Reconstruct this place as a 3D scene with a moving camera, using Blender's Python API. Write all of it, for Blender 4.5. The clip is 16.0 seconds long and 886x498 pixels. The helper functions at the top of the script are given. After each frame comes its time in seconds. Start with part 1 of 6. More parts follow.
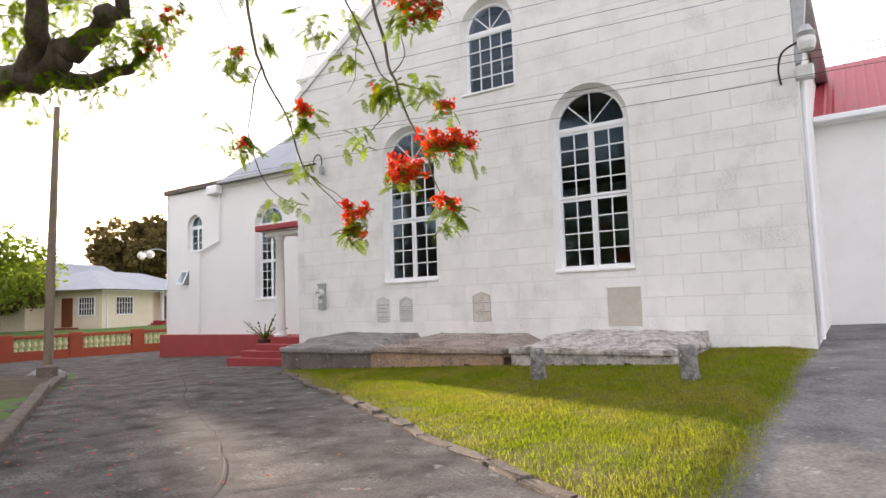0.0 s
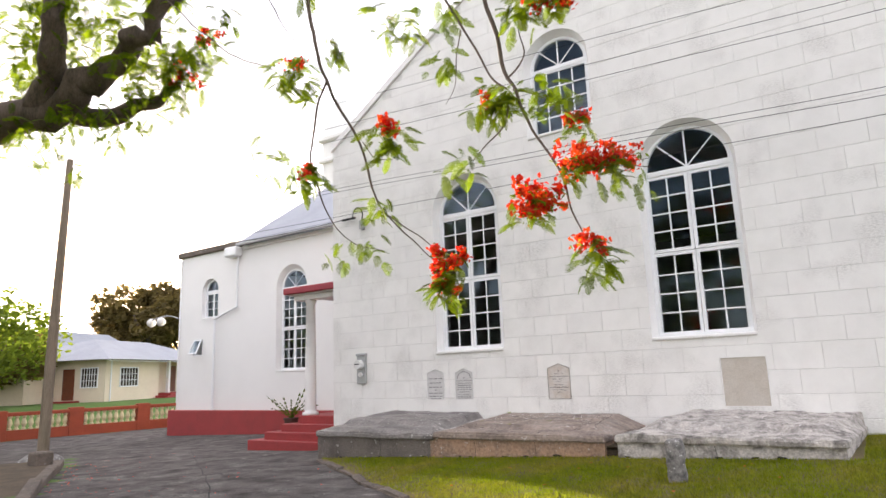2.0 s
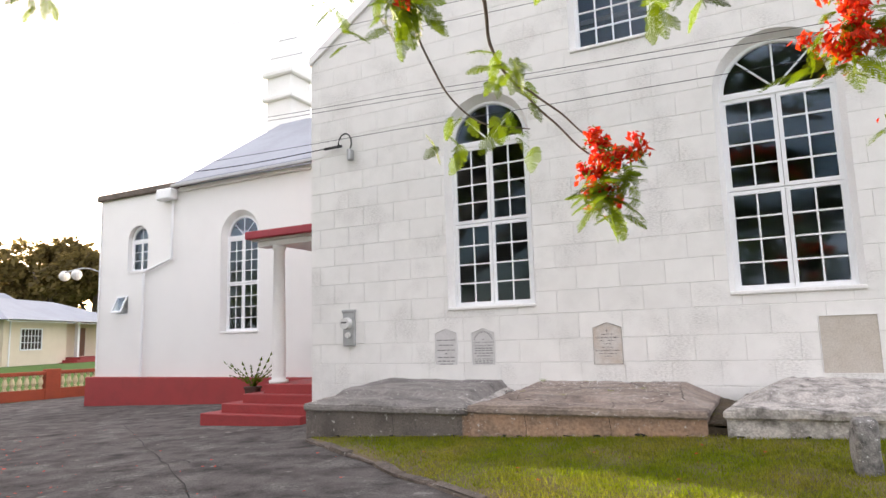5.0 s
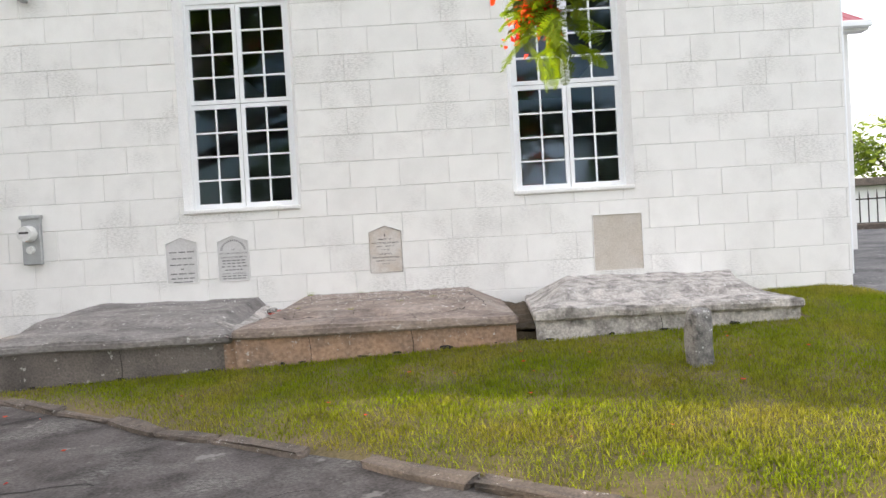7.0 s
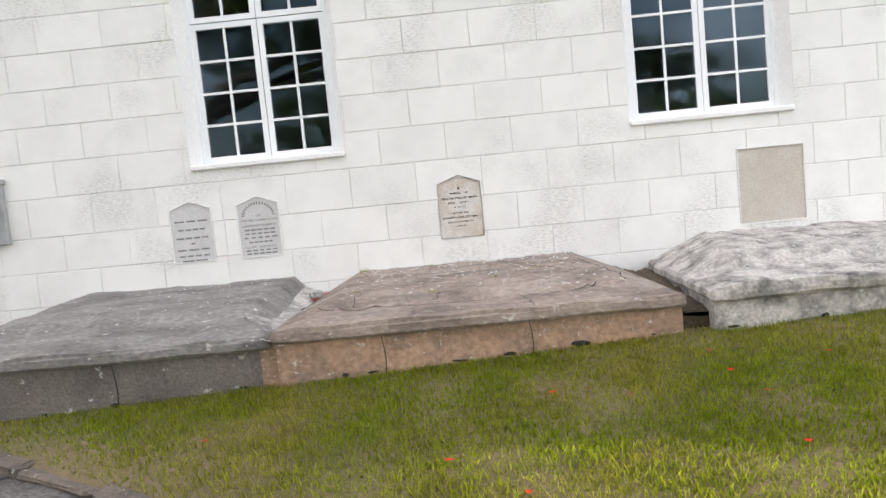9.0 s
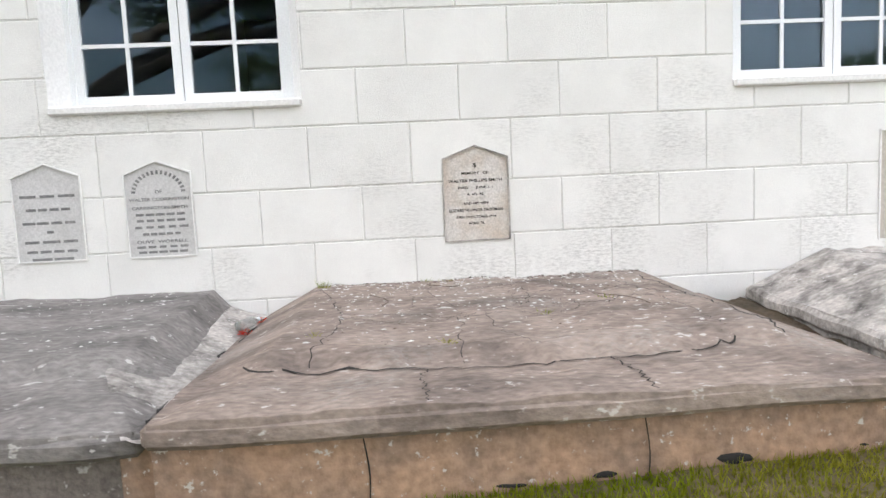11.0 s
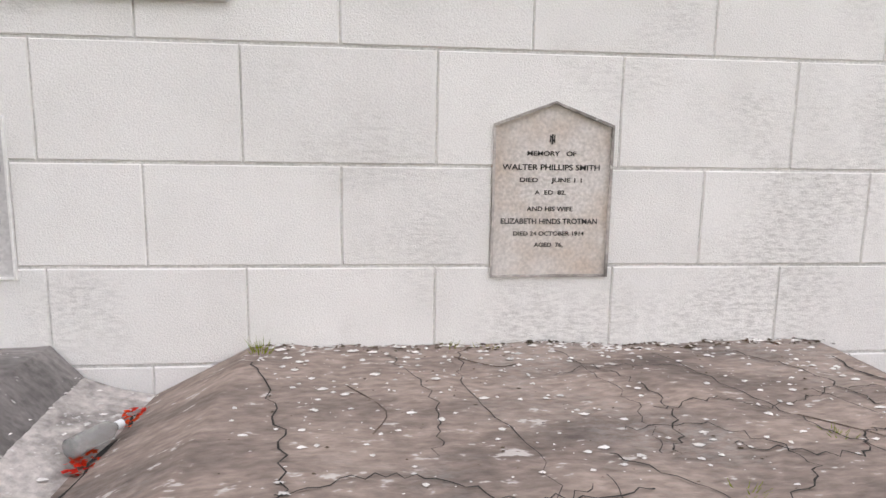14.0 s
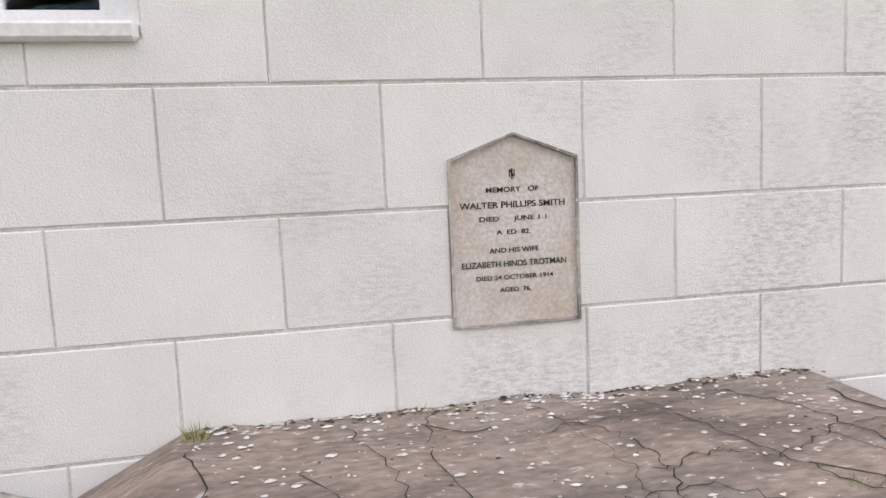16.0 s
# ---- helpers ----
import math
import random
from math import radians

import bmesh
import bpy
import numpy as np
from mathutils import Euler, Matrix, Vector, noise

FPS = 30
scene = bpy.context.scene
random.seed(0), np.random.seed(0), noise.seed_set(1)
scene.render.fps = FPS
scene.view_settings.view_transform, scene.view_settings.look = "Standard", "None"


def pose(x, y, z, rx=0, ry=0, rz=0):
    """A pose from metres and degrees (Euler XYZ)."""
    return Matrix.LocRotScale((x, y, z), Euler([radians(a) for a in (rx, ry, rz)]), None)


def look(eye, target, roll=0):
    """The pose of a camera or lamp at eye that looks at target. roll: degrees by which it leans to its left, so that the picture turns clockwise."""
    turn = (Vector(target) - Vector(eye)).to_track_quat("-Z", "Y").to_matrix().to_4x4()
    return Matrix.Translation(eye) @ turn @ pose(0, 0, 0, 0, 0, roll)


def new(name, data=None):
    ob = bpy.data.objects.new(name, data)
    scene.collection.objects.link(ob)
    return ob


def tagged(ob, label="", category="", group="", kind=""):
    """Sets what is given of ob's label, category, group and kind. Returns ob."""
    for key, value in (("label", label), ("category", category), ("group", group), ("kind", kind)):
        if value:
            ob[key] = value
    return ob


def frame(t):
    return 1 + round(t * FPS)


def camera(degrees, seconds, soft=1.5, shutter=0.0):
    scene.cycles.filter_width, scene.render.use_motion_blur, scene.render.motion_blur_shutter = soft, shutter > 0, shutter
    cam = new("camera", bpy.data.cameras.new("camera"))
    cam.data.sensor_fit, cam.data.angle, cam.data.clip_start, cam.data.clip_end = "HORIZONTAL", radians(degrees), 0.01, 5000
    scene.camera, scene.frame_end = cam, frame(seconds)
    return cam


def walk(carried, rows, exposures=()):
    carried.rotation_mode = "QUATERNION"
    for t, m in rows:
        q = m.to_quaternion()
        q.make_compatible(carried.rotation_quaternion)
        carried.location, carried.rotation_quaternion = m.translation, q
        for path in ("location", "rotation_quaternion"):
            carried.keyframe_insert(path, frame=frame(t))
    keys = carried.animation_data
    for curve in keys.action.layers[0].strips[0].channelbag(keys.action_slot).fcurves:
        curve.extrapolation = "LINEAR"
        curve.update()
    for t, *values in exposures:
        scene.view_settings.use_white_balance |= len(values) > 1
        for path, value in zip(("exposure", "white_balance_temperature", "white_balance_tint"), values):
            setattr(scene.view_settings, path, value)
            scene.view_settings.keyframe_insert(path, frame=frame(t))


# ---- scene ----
cam = camera(69.3, 16.0)
PATH = [
    (0, (0.932, 0.171, 1.619), (-0.173, 1.829, 1.79), -1.9),
    (0.5, (0.449, 0.429, 1.705), (-0.623, 2.098, 1.962), -0.1),
    (1, (-0.159, 0.713, 1.817), (-1.16, 2.396, 2.221), 2.3),
    (1.5, (-0.679, 1.072, 1.858), (-1.723, 2.725, 2.279), 1.1),
    (2, (-1.384, 1.29, 1.765), (-2.48, 2.919, 2.145), -2.1),
    (2.5, (-1.773, 1.508, 1.674), (-2.793, 3.194, 2.019), -1.7),
    (3, (-2.343, 1.629, 1.641), (-3.377, 3.33, 1.838), -2.4),
    (3.5, (-2.857, 1.773, 1.611), (-3.901, 3.449, 1.933), -4.2),
    (6, (-5.476, 3.22, 1.771), (-6.202, 5.076, 1.938), 0.4),
    (6.5, (-5.885, 3.54, 1.714), (-6.372, 5.48, 1.689), -1.5),
    (7, (-6.063, 3.987, 1.595), (-6.068, 5.986, 1.57), -3.2),
    (7.5, (-6.346, 4.437, 1.633), (-6.396, 6.428, 1.45), -3.6),
    (8, (-6.656, 5.059, 1.598), (-6.739, 7.054, 1.498), -1.8),
    (8.5, (-6.859, 5.705, 1.604), (-6.932, 7.7, 1.483), -4.8),
    (11, (-7.492, 8.866, 1.597), (-7.374, 10.852, 1.397), -2.7),
    (11.5, (-7.411, 9.472, 1.501), (-7.282, 11.461, 1.334), -0.1),
    (12, (-7.579, 10.231, 1.445), (-7.333, 12.203, 1.219), -2.8),
    (12.5, (-7.544, 10.639, 1.471), (-7.14, 12.587, 1.263), -4.1),
    (13, (-7.52, 11.07, 1.584), (-7.285, 12.972, 1.013), -2.7),
    (13.5, (-7.562, 11.105, 1.692), (-7.402, 13.062, 1.316), 0.5),
    (14, (-7.653, 11.071, 1.687), (-7.443, 13.035, 1.375), 0.9),
    (14.5, (-7.658, 11.062, 1.648), (-7.399, 13.033, 1.43), 0.5),
    (15, (-7.609, 11.119, 1.663), (-7.326, 13.092, 1.493), -1.8),
    (15.5, (-7.563, 11.234, 1.712), (-7.304, 13.21, 1.544), -2.6),
    (16, (-7.629, 11.338, 1.7), (-7.273, 13.295, 1.499), -2.6),
]
walk(cam, [(t, look(eye, target, roll)) for t, eye, target, roll in PATH],
     [(0.0, 2.50, 6300, 18), (2.0, 2.66, 6300, 18), (3.5, 2.76, 6300, 18), (6.0, 2.68, 6250, 17), (7.0, 2.84, 6200, 14), (8.5, 2.96, 6200, 14), (11.0, 3.04, 6150, 13), (11.5, 2.72, 6250, 16), (13.5, 2.76, 6300, 18), (16.0, 2.70, 6300, 18)])

# ---- world, sun, exposure ----
SUN_AZ, SUN_EL = radians(67.5), radians(6.0)          # degrees left of +y, and above the horizon
SUN_DIR = Vector((-math.sin(SUN_AZ) * math.cos(SUN_EL), math.cos(SUN_AZ) * math.cos(SUN_EL), math.sin(SUN_EL)))
SKY_PART, CLOUD = 0.5, (5.2, 5.0, 4.9, 1)          # clear sky's share, and the lit cloud's colour
world = bpy.data.worlds.new("world")
scene.world = world
world.use_nodes = True
wn = world.node_tree
wn.nodes.clear()
sky = wn.nodes.new("ShaderNodeTexSky")
sky.sky_type = "NISHITA"
sky.sun_disc = False
sky.sun_elevation = SUN_EL
sky.sun_rotation = -SUN_AZ
sky.air_density, sky.dust_density, sky.ozone_density = 1.0, 1.5, 1.0
wgeo = wn.nodes.new("ShaderNodeTexCoord")
wmap = wn.nodes.new("ShaderNodeMapping")
wmap.inputs["Scale"].default_value = (1.0, 1.0, 2.2)
wnoise = wn.nodes.new("ShaderNodeTexNoise")
wnoise.inputs["Scale"].default_value, wnoise.inputs["Detail"].default_value, wnoise.inputs["Roughness"].default_value = 1.9, 8, 0.6
wramp = wn.nodes.new("ShaderNodeMapRange")
wramp.inputs["From Min"].default_value, wramp.inputs["From Max"].default_value = 0.45, 0.62
wramp.inputs["To Min"].default_value, wramp.inputs["To Max"].default_value = 0.12, 0.95
wsky = wn.nodes.new("ShaderNodeVectorMath")
wsky.operation = "SCALE"
wsky.inputs["Scale"].default_value = SKY_PART
wmix = wn.nodes.new("ShaderNodeMix")
wmix.data_type = "RGBA"
wmix.inputs["B"].default_value = CLOUD
wbg = wn.nodes.new("ShaderNodeBackground")
wbg.inputs["Strength"].default_value = 0.12
wout = wn.nodes.new("ShaderNodeOutputWorld")
wn.links.new(wgeo.outputs["Generated"], wmap.inputs["Vector"])
wn.links.new(wmap.outputs["Vector"], wnoise.inputs["Vector"])
wn.links.new(wnoise.outputs["Fac"], wramp.inputs["Value"])
wn.links.new(wramp.outputs["Result"], wmix.inputs["Factor"])
wn.links.new(sky.outputs["Color"], wsky.inputs[0])
wn.links.new(wsky.outputs["Vector"], wmix.inputs["A"])
wn.links.new(wmix.outputs["Result"], wbg.inputs["Color"])
wn.links.new(wbg.outputs["Background"], wout.inputs["Surface"])
sun = new("sun", bpy.data.lights.new("sun", "SUN"))
sun.data.energy, sun.data.angle, sun.data.color = 3.4, radians(0.6), (1.0, 0.84, 0.62)
sun.matrix_world = look((0, 0, 30), Vector((0, 0, 30)) - SUN_DIR)


# ---- materials ----
def material(name, base, dark=None, scale=3.0, fine=60.0, rough=0.8, bump=0.15, metal=0.0, amount=0.5, vary=0.0, island=False,
             light=None, spots=0.0, translucent=0.0, stretch=(1, 1, 1), gloss=0.3, smudge=0.0):
    """A procedural surface: a base colour, large and fine variation towards dark, specks towards light, and a relief."""
    m = bpy.data.materials.new(name)
    m.use_nodes = True
    nt = m.node_tree
    n, link = nt.nodes, nt.links.new
    bsdf = n["Principled BSDF"]
    dark = dark or tuple(c * 0.7 for c in base)
    geo = n.new("ShaderNodeNewGeometry")
    mapping = n.new("ShaderNodeMapping")
    mapping.inputs["Scale"].default_value = stretch
    link(geo.outputs["Position"], mapping.inputs["Vector"])
    big, small = n.new("ShaderNodeTexNoise"), n.new("ShaderNodeTexNoise")
    big.inputs["Scale"].default_value, big.inputs["Detail"].default_value, big.inputs["Roughness"].default_value = scale, 6, 0.62
    small.inputs["Scale"].default_value, small.inputs["Detail"].default_value = fine, 4
    for tex in (big, small):
        link(mapping.outputs["Vector"], tex.inputs["Vector"])
    ramp = n.new("ShaderNodeMapRange")
    ramp.inputs["From Min"].default_value, ramp.inputs["From Max"].default_value = 0.42, 0.72
    ramp.inputs["To Max"].default_value = amount
    link(big.outputs["Fac"], ramp.inputs["Value"])
    mix = n.new("ShaderNodeMix")
    mix.data_type = "RGBA"
    mix.inputs["A"].default_value, mix.inputs["B"].default_value = (*base, 1), (*dark, 1)
    link(ramp.outputs["Result"], mix.inputs["Factor"])
    colour = mix.outputs["Result"]
    grain = n.new("ShaderNodeMapRange")
    grain.inputs["From Min"].default_value, grain.inputs["From Max"].default_value = 0.3, 0.7
    grain.inputs["To Min"].default_value, grain.inputs["To Max"].default_value = 1 - 0.35 * amount, 1 + 0.12 * amount
    link(small.outputs["Fac"], grain.inputs["Value"])
    value = grain.outputs["Result"]
    if vary:
        rnd = n.new("ShaderNodeMapRange")
        rnd.inputs["To Min"].default_value, rnd.inputs["To Max"].default_value = 1 - vary, 1 + vary
        link(geo.outputs["Random Per Island"] if island else n.new("ShaderNodeObjectInfo").outputs["Random"], rnd.inputs["Value"])
        times = n.new("ShaderNodeMath")
        times.operation = "MULTIPLY"
        link(value, times.inputs[0]), link(rnd.outputs["Result"], times.inputs[1])
        value = times.outputs["Value"]
    scaled = n.new("ShaderNodeVectorMath")
    scaled.operation = "SCALE"
    link(colour, scaled.inputs[0]), link(value, scaled.inputs["Scale"])
    colour = scaled.outputs["Vector"]
    if spots:
        tex = n.new("ShaderNodeTexNoise")
        tex.inputs["Scale"].default_value, tex.inputs["Detail"].default_value, tex.inputs["Roughness"].default_value = spots, 3, 0.7
        link(mapping.outputs["Vector"], tex.inputs["Vector"])
        mask = n.new("ShaderNodeMapRange")
        mask.inputs["From Min"].default_value, mask.inputs["From Max"].default_value = 0.635, 0.69
        mask.inputs["To Max"].default_value = 0.8
        link(tex.outputs["Fac"], mask.inputs["Value"])
        mix2 = n.new("ShaderNodeMix")
        mix2.data_type = "RGBA"
        mix2.inputs["B"].default_value = (*light, 1)
        link(colour, mix2.inputs["A"]), link(mask.outputs["Result"], mix2.inputs["Factor"])
        colour = mix2.outputs["Result"]
    if smudge:
        where, scratch, both_ = n.new("ShaderNodeTexNoise"), n.new("ShaderNodeTexNoise"), n.new("ShaderNodeMath")
        where.inputs["Scale"].default_value, where.inputs["Detail"].default_value = 1.35, 3
        link(geo.outputs["Position"], where.inputs["Vector"])
        flat = n.new("ShaderNodeMapping")
        flat.inputs["Scale"].default_value = (0.45, 1.0, 1.5)
        link(geo.outputs["Position"], flat.inputs["Vector"])
        scratch.inputs["Scale"].default_value, scratch.inputs["Detail"].default_value, scratch.inputs["Roughness"].default_value = 45, 6, 0.75
        link(flat.outputs["Vector"], scratch.inputs["Vector"])
        both_.operation = "MULTIPLY"
        for tex, lo, hi, k in ((where, 0.50, 0.66, 0), (scratch, 0.44, 0.62, 1)):
            cut = n.new("ShaderNodeMapRange")
            cut.inputs["From Min"].default_value, cut.inputs["From Max"].default_value = lo, hi
            cut.inputs["To Max"].default_value = smudge if k else 1.0
            link(tex.outputs["Fac"], cut.inputs["Value"]), link(cut.outputs["Result"], both_.inputs[k])
        mix3 = n.new("ShaderNodeMix")
        mix3.data_type = "RGBA"
        mix3.inputs["B"].default_value = (0.36, 0.35, 0.325, 1)
        link(colour, mix3.inputs["A"]), link(both_.outputs["Value"], mix3.inputs["Factor"])
        colour = mix3.outputs["Result"]
    link(colour, bsdf.inputs["Base Color"])
    bsdf.inputs["Roughness"].default_value, bsdf.inputs["Metallic"].default_value = rough, metal
    bsdf.inputs["Specular IOR Level"].default_value = gloss
    if bump:
        add = n.new("ShaderNodeMath")
        add.operation = "MULTIPLY_ADD"
        add.inputs[1].default_value = 0.35
        link(small.outputs["Fac"], add.inputs[0]), link(big.outputs["Fac"], add.inputs[2])
        node = n.new("ShaderNodeBump")
        node.inputs["Strength"].default_value, node.inputs["Distance"].default_value = bump, 0.03
        link(add.outputs["Value"], node.inputs["Height"]), link(node.outputs["Normal"], bsdf.inputs["Normal"])
    if translucent:
        tr, both = n.new("ShaderNodeBsdfTranslucent"), n.new("ShaderNodeMixShader")
        link(colour, tr.inputs["Color"])
        both.inputs["Fac"].default_value = translucent
        link(bsdf.outputs["BSDF"], both.inputs[1]), link(tr.outputs["BSDF"], both.inputs[2])
        link(both.outputs["Shader"], n["Material Output"].inputs["Surface"])
    return m


def glass_material():
    m = bpy.data.materials.new("window_glass")
    m.use_nodes = True
    n, link = m.node_tree.nodes, m.node_tree.links.new
    n.remove(n["Principled BSDF"])
    clear, gloss, both, fres = (n.new("ShaderNode" + k) for k in ("BsdfTransparent", "BsdfGlossy", "MixShader", "Fresnel"))
    clear.inputs["Color"].default_value = (0.75, 0.79, 0.8, 1)
    gloss.inputs["Roughness"].default_value = 0.003
    # The blue of the reflected sky is painted into the gloss colour.
    gloss.inputs["Color"].default_value = (0.60, 0.81, 1.0, 1)
    fres.inputs["IOR"].default_value = 1.58
    link(fres.outputs["Fac"], both.inputs["Fac"]), link(clear.outputs["BSDF"], both.inputs[1]), link(gloss.outputs["BSDF"], both.inputs[2])
    link(both.outputs["Shader"], n["Material Output"].inputs["Surface"])
    return m


WHITE = material("white_limewashed_stone", (0.82, 0.81, 0.78), (0.52, 0.51, 0.48), scale=2.6, fine=150, rough=0.9, bump=0.4, amount=0.18, vary=0.025, smudge=0.55)
MORTAR = material("greyed_lime_mortar", (0.77, 0.76, 0.73), (0.45, 0.44, 0.41), scale=3, fine=90, rough=0.95, bump=0.5, amount=0.6)
WHITE_TRIM = material("white_painted_render", (0.82, 0.81, 0.79), (0.66, 0.65, 0.62), scale=1.3, fine=50, rough=0.8, bump=0.15, amount=0.3)
WHITE_WING = material("white_painted_wing_render", (0.83, 0.82, 0.80), (0.70, 0.69, 0.67), scale=0.7, fine=60, rough=0.88, bump=0.2, amount=0.22)
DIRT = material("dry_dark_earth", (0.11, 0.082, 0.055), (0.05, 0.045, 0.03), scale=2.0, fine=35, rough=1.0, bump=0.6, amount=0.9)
# The brown of backlit sun haze is mixed into this leaf colour.
HILL = material("haze_tinted_tree_foliage", (0.17, 0.125, 0.04), (0.085, 0.07, 0.02), scale=0.4, fine=5, rough=0.7, bump=0, amount=0.7, vary=0.4, island=True, translucent=0.5)
PVC = material("white_window_paint", (0.84, 0.85, 0.86), (0.74, 0.75, 0.75), scale=4, fine=90, rough=0.35, bump=0.03, amount=0.25)
GLASS = glass_material()
RED = material("red_painted_concrete", (0.33, 0.045, 0.045), (0.22, 0.04, 0.04), scale=2.2, fine=40, rough=0.6, bump=0.12, amount=0.5)
RED_ROOF = material("red_sheet_roofing", (0.36, 0.035, 0.05), (0.25, 0.03, 0.04), scale=1.5, fine=30, rough=0.45, bump=0.05, amount=0.5)
GREY_ROOF = material("grey_sheet_roofing", (0.30, 0.32, 0.36), (0.20, 0.21, 0.24), scale=0.8, fine=20, rough=0.5, bump=0.08, amount=0.5, vary=0.04, island=True)
STONE = material("weathered_coral_stone", (0.355, 0.285, 0.24), (0.12, 0.098, 0.086), scale=2.4, fine=30, rough=0.95, bump=0.8, amount=0.95, light=(0.58, 0.55, 0.51), spots=15, stretch=(0.6, 1.35, 1.0), smudge=0.5)
STONE_GREY = material("greyed_coral_stone", (0.27, 0.25, 0.235), (0.095, 0.088, 0.083), scale=2.2, fine=32, rough=0.95, bump=0.8, amount=0.95, light=(0.55, 0.53, 0.50), spots=13, stretch=(0.6, 1.35, 1.0), smudge=0.35)
STONE_PALE = material("pale_flaking_stone", (0.56, 0.52, 0.48), (0.055, 0.05, 0.045), scale=4.6, fine=34, rough=0.95, bump=0.8, amount=0.95, light=(0.68, 0.67, 0.64), spots=14, smudge=0.4)
STONE_DARK = material("blackened_stone", (0.175, 0.152, 0.135), (0.065, 0.06, 0.057), scale=1.3, fine=42, rough=0.95, bump=0.6, amount=0.9, light=(0.45, 0.43, 0.40), spots=9)
STONE_BASE = material("ochre_stained_stone", (0.44, 0.285, 0.19), (0.17, 0.14, 0.12), scale=2.0, fine=22, rough=0.95, bump=0.6, amount=0.95, light=(0.55, 0.52, 0.47), spots=18)
LICHEN = material("lichened_stone", (0.30, 0.285, 0.27), (0.05, 0.05, 0.05), scale=11, fine=70, rough=0.95, bump=0.8, amount=0.95, light=(0.75, 0.75, 0.73), spots=16)
MARBLE = material("grey_marble", (0.66, 0.625, 0.585), (0.50, 0.38, 0.27), scale=4, fine=80, rough=0.6, bump=0.06, amount=0.6)
MARBLE_WHITE = material("pale_marble", (0.62, 0.61, 0.60), (0.48, 0.47, 0.45), scale=5, fine=80, rough=0.55, bump=0.06, amount=0.5)
CEMENT = material("bare_cement_patch", (0.54, 0.50, 0.44), (0.40, 0.33, 0.24), scale=2.2, fine=60, rough=0.9, bump=0.2, amount=0.5)
INK = material("faded_black_lettering", (0.05, 0.05, 0.05), (0.14, 0.13, 0.12), scale=30, fine=90, rough=0.8, bump=0, amount=0.8)
INK_PALE = material("worn_grey_lettering", (0.21, 0.21, 0.21), (0.36, 0.35, 0.34), scale=26, fine=90, rough=0.8, bump=0, amount=0.9)
DRIVE = material("worn_concrete_drive", (0.148, 0.134, 0.127), (0.050, 0.046, 0.044), scale=1.9, fine=42, rough=0.92, bump=0.22, amount=1.0, light=(0.25, 0.235, 0.22), spots=3.2, gloss=0.02, smudge=0.45)
PATH = material("pale_concrete_path", (0.20, 0.195, 0.19), (0.085, 0.083, 0.082), scale=1.1, fine=24, rough=0.92, bump=0.5, amount=0.9, light=(0.30, 0.29, 0.28), spots=4, gloss=0.06, smudge=0.5)
KERB = material("kerb_stone", (0.175, 0.142, 0.117), (0.06, 0.054, 0.048), scale=4, fine=45, rough=0.95, bump=0.6, amount=0.8, light=(0.40, 0.38, 0.35), spots=18)
# Joint and crack filler; also the painted shade of the tombs' hollows.
TAR_AND_SHADE = material("dark_joint_filler_and_hollow_shade", (0.035, 0.033, 0.03), (0.02, 0.02, 0.02), scale=6, fine=60, rough=0.9, bump=0.2)
SOIL = material("lawn_soil", (0.19, 0.145, 0.08), (0.10, 0.095, 0.035), scale=0.8, fine=40, rough=1.0, bump=0.5, amount=0.8)
LAWN = material("far_lawn", (0.09, 0.16, 0.03), (0.06, 0.11, 0.02), scale=0.5, fine=20, rough=1.0, bump=0.4, amount=0.7)
GRASS = material("lawn_grass", (0.225, 0.285, 0.006), (0.40, 0.32, 0.06), scale=0.75, fine=8, rough=0.7, bump=0, amount=0.75, vary=0.35, island=True, translucent=0.65)
BARK = material("grey_brown_bark", (0.15, 0.115, 0.09), (0.06, 0.05, 0.04), scale=6, fine=40, rough=0.95, bump=0.7, amount=0.8, stretch=(1, 1, 0.35))
LEAF = material("fern_like_leaf", (0.17, 0.245, 0.003), (0.05, 0.105, 0.006), scale=2.5, fine=30, rough=0.55, bump=0, amount=0.7, vary=0.5, translucent=0.6)
CROWN = material("tree_foliage", (0.06, 0.10, 0.02), (0.035, 0.06, 0.015), scale=0.8, fine=6, rough=0.7, bump=0, amount=0.7, vary=0.4, island=True, translucent=0.35)
BUSH = material("lime_green_foliage", (0.20, 0.27, 0.02), (0.10, 0.16, 0.02), scale=0.9, fine=6, rough=0.6, bump=0, amount=0.7, vary=0.4, island=True, translucent=0.4)
PETAL = material("scarlet_petal", (0.66, 0.018, 0.005), (0.82, 0.15, 0.008), scale=6, fine=40, rough=0.55, bump=0, amount=0.8, vary=0.3, island=True, translucent=0.4)
CREAM = material("cream_painted_render", (0.76, 0.66, 0.51), (0.64, 0.54, 0.41), scale=1.2, fine=30, rough=0.85, bump=0.1, amount=0.4)
BALUSTER = material("cream_cast_concrete", (0.62, 0.55, 0.36), (0.42, 0.36, 0.23), scale=4, fine=30, rough=0.85, bump=0.15, amount=0.5)
TERRACOTTA = material("brick_red_paint", (0.33, 0.07, 0.035), (0.21, 0.05, 0.03), scale=2, fine=30, rough=0.75, bump=0.15, amount=0.5)
WOOD_POLE = material("weathered_timber_pole", (0.24, 0.19, 0.14), (0.11, 0.09, 0.065), scale=4, fine=50, rough=0.9, bump=0.4, amount=0.7, stretch=(1, 1, 0.12))
DOOR_WOOD = material("brown_varnished_door", (0.17, 0.055, 0.025), (0.10, 0.035, 0.02), scale=3, fine=40, rough=0.5, bump=0.1, amount=0.5)
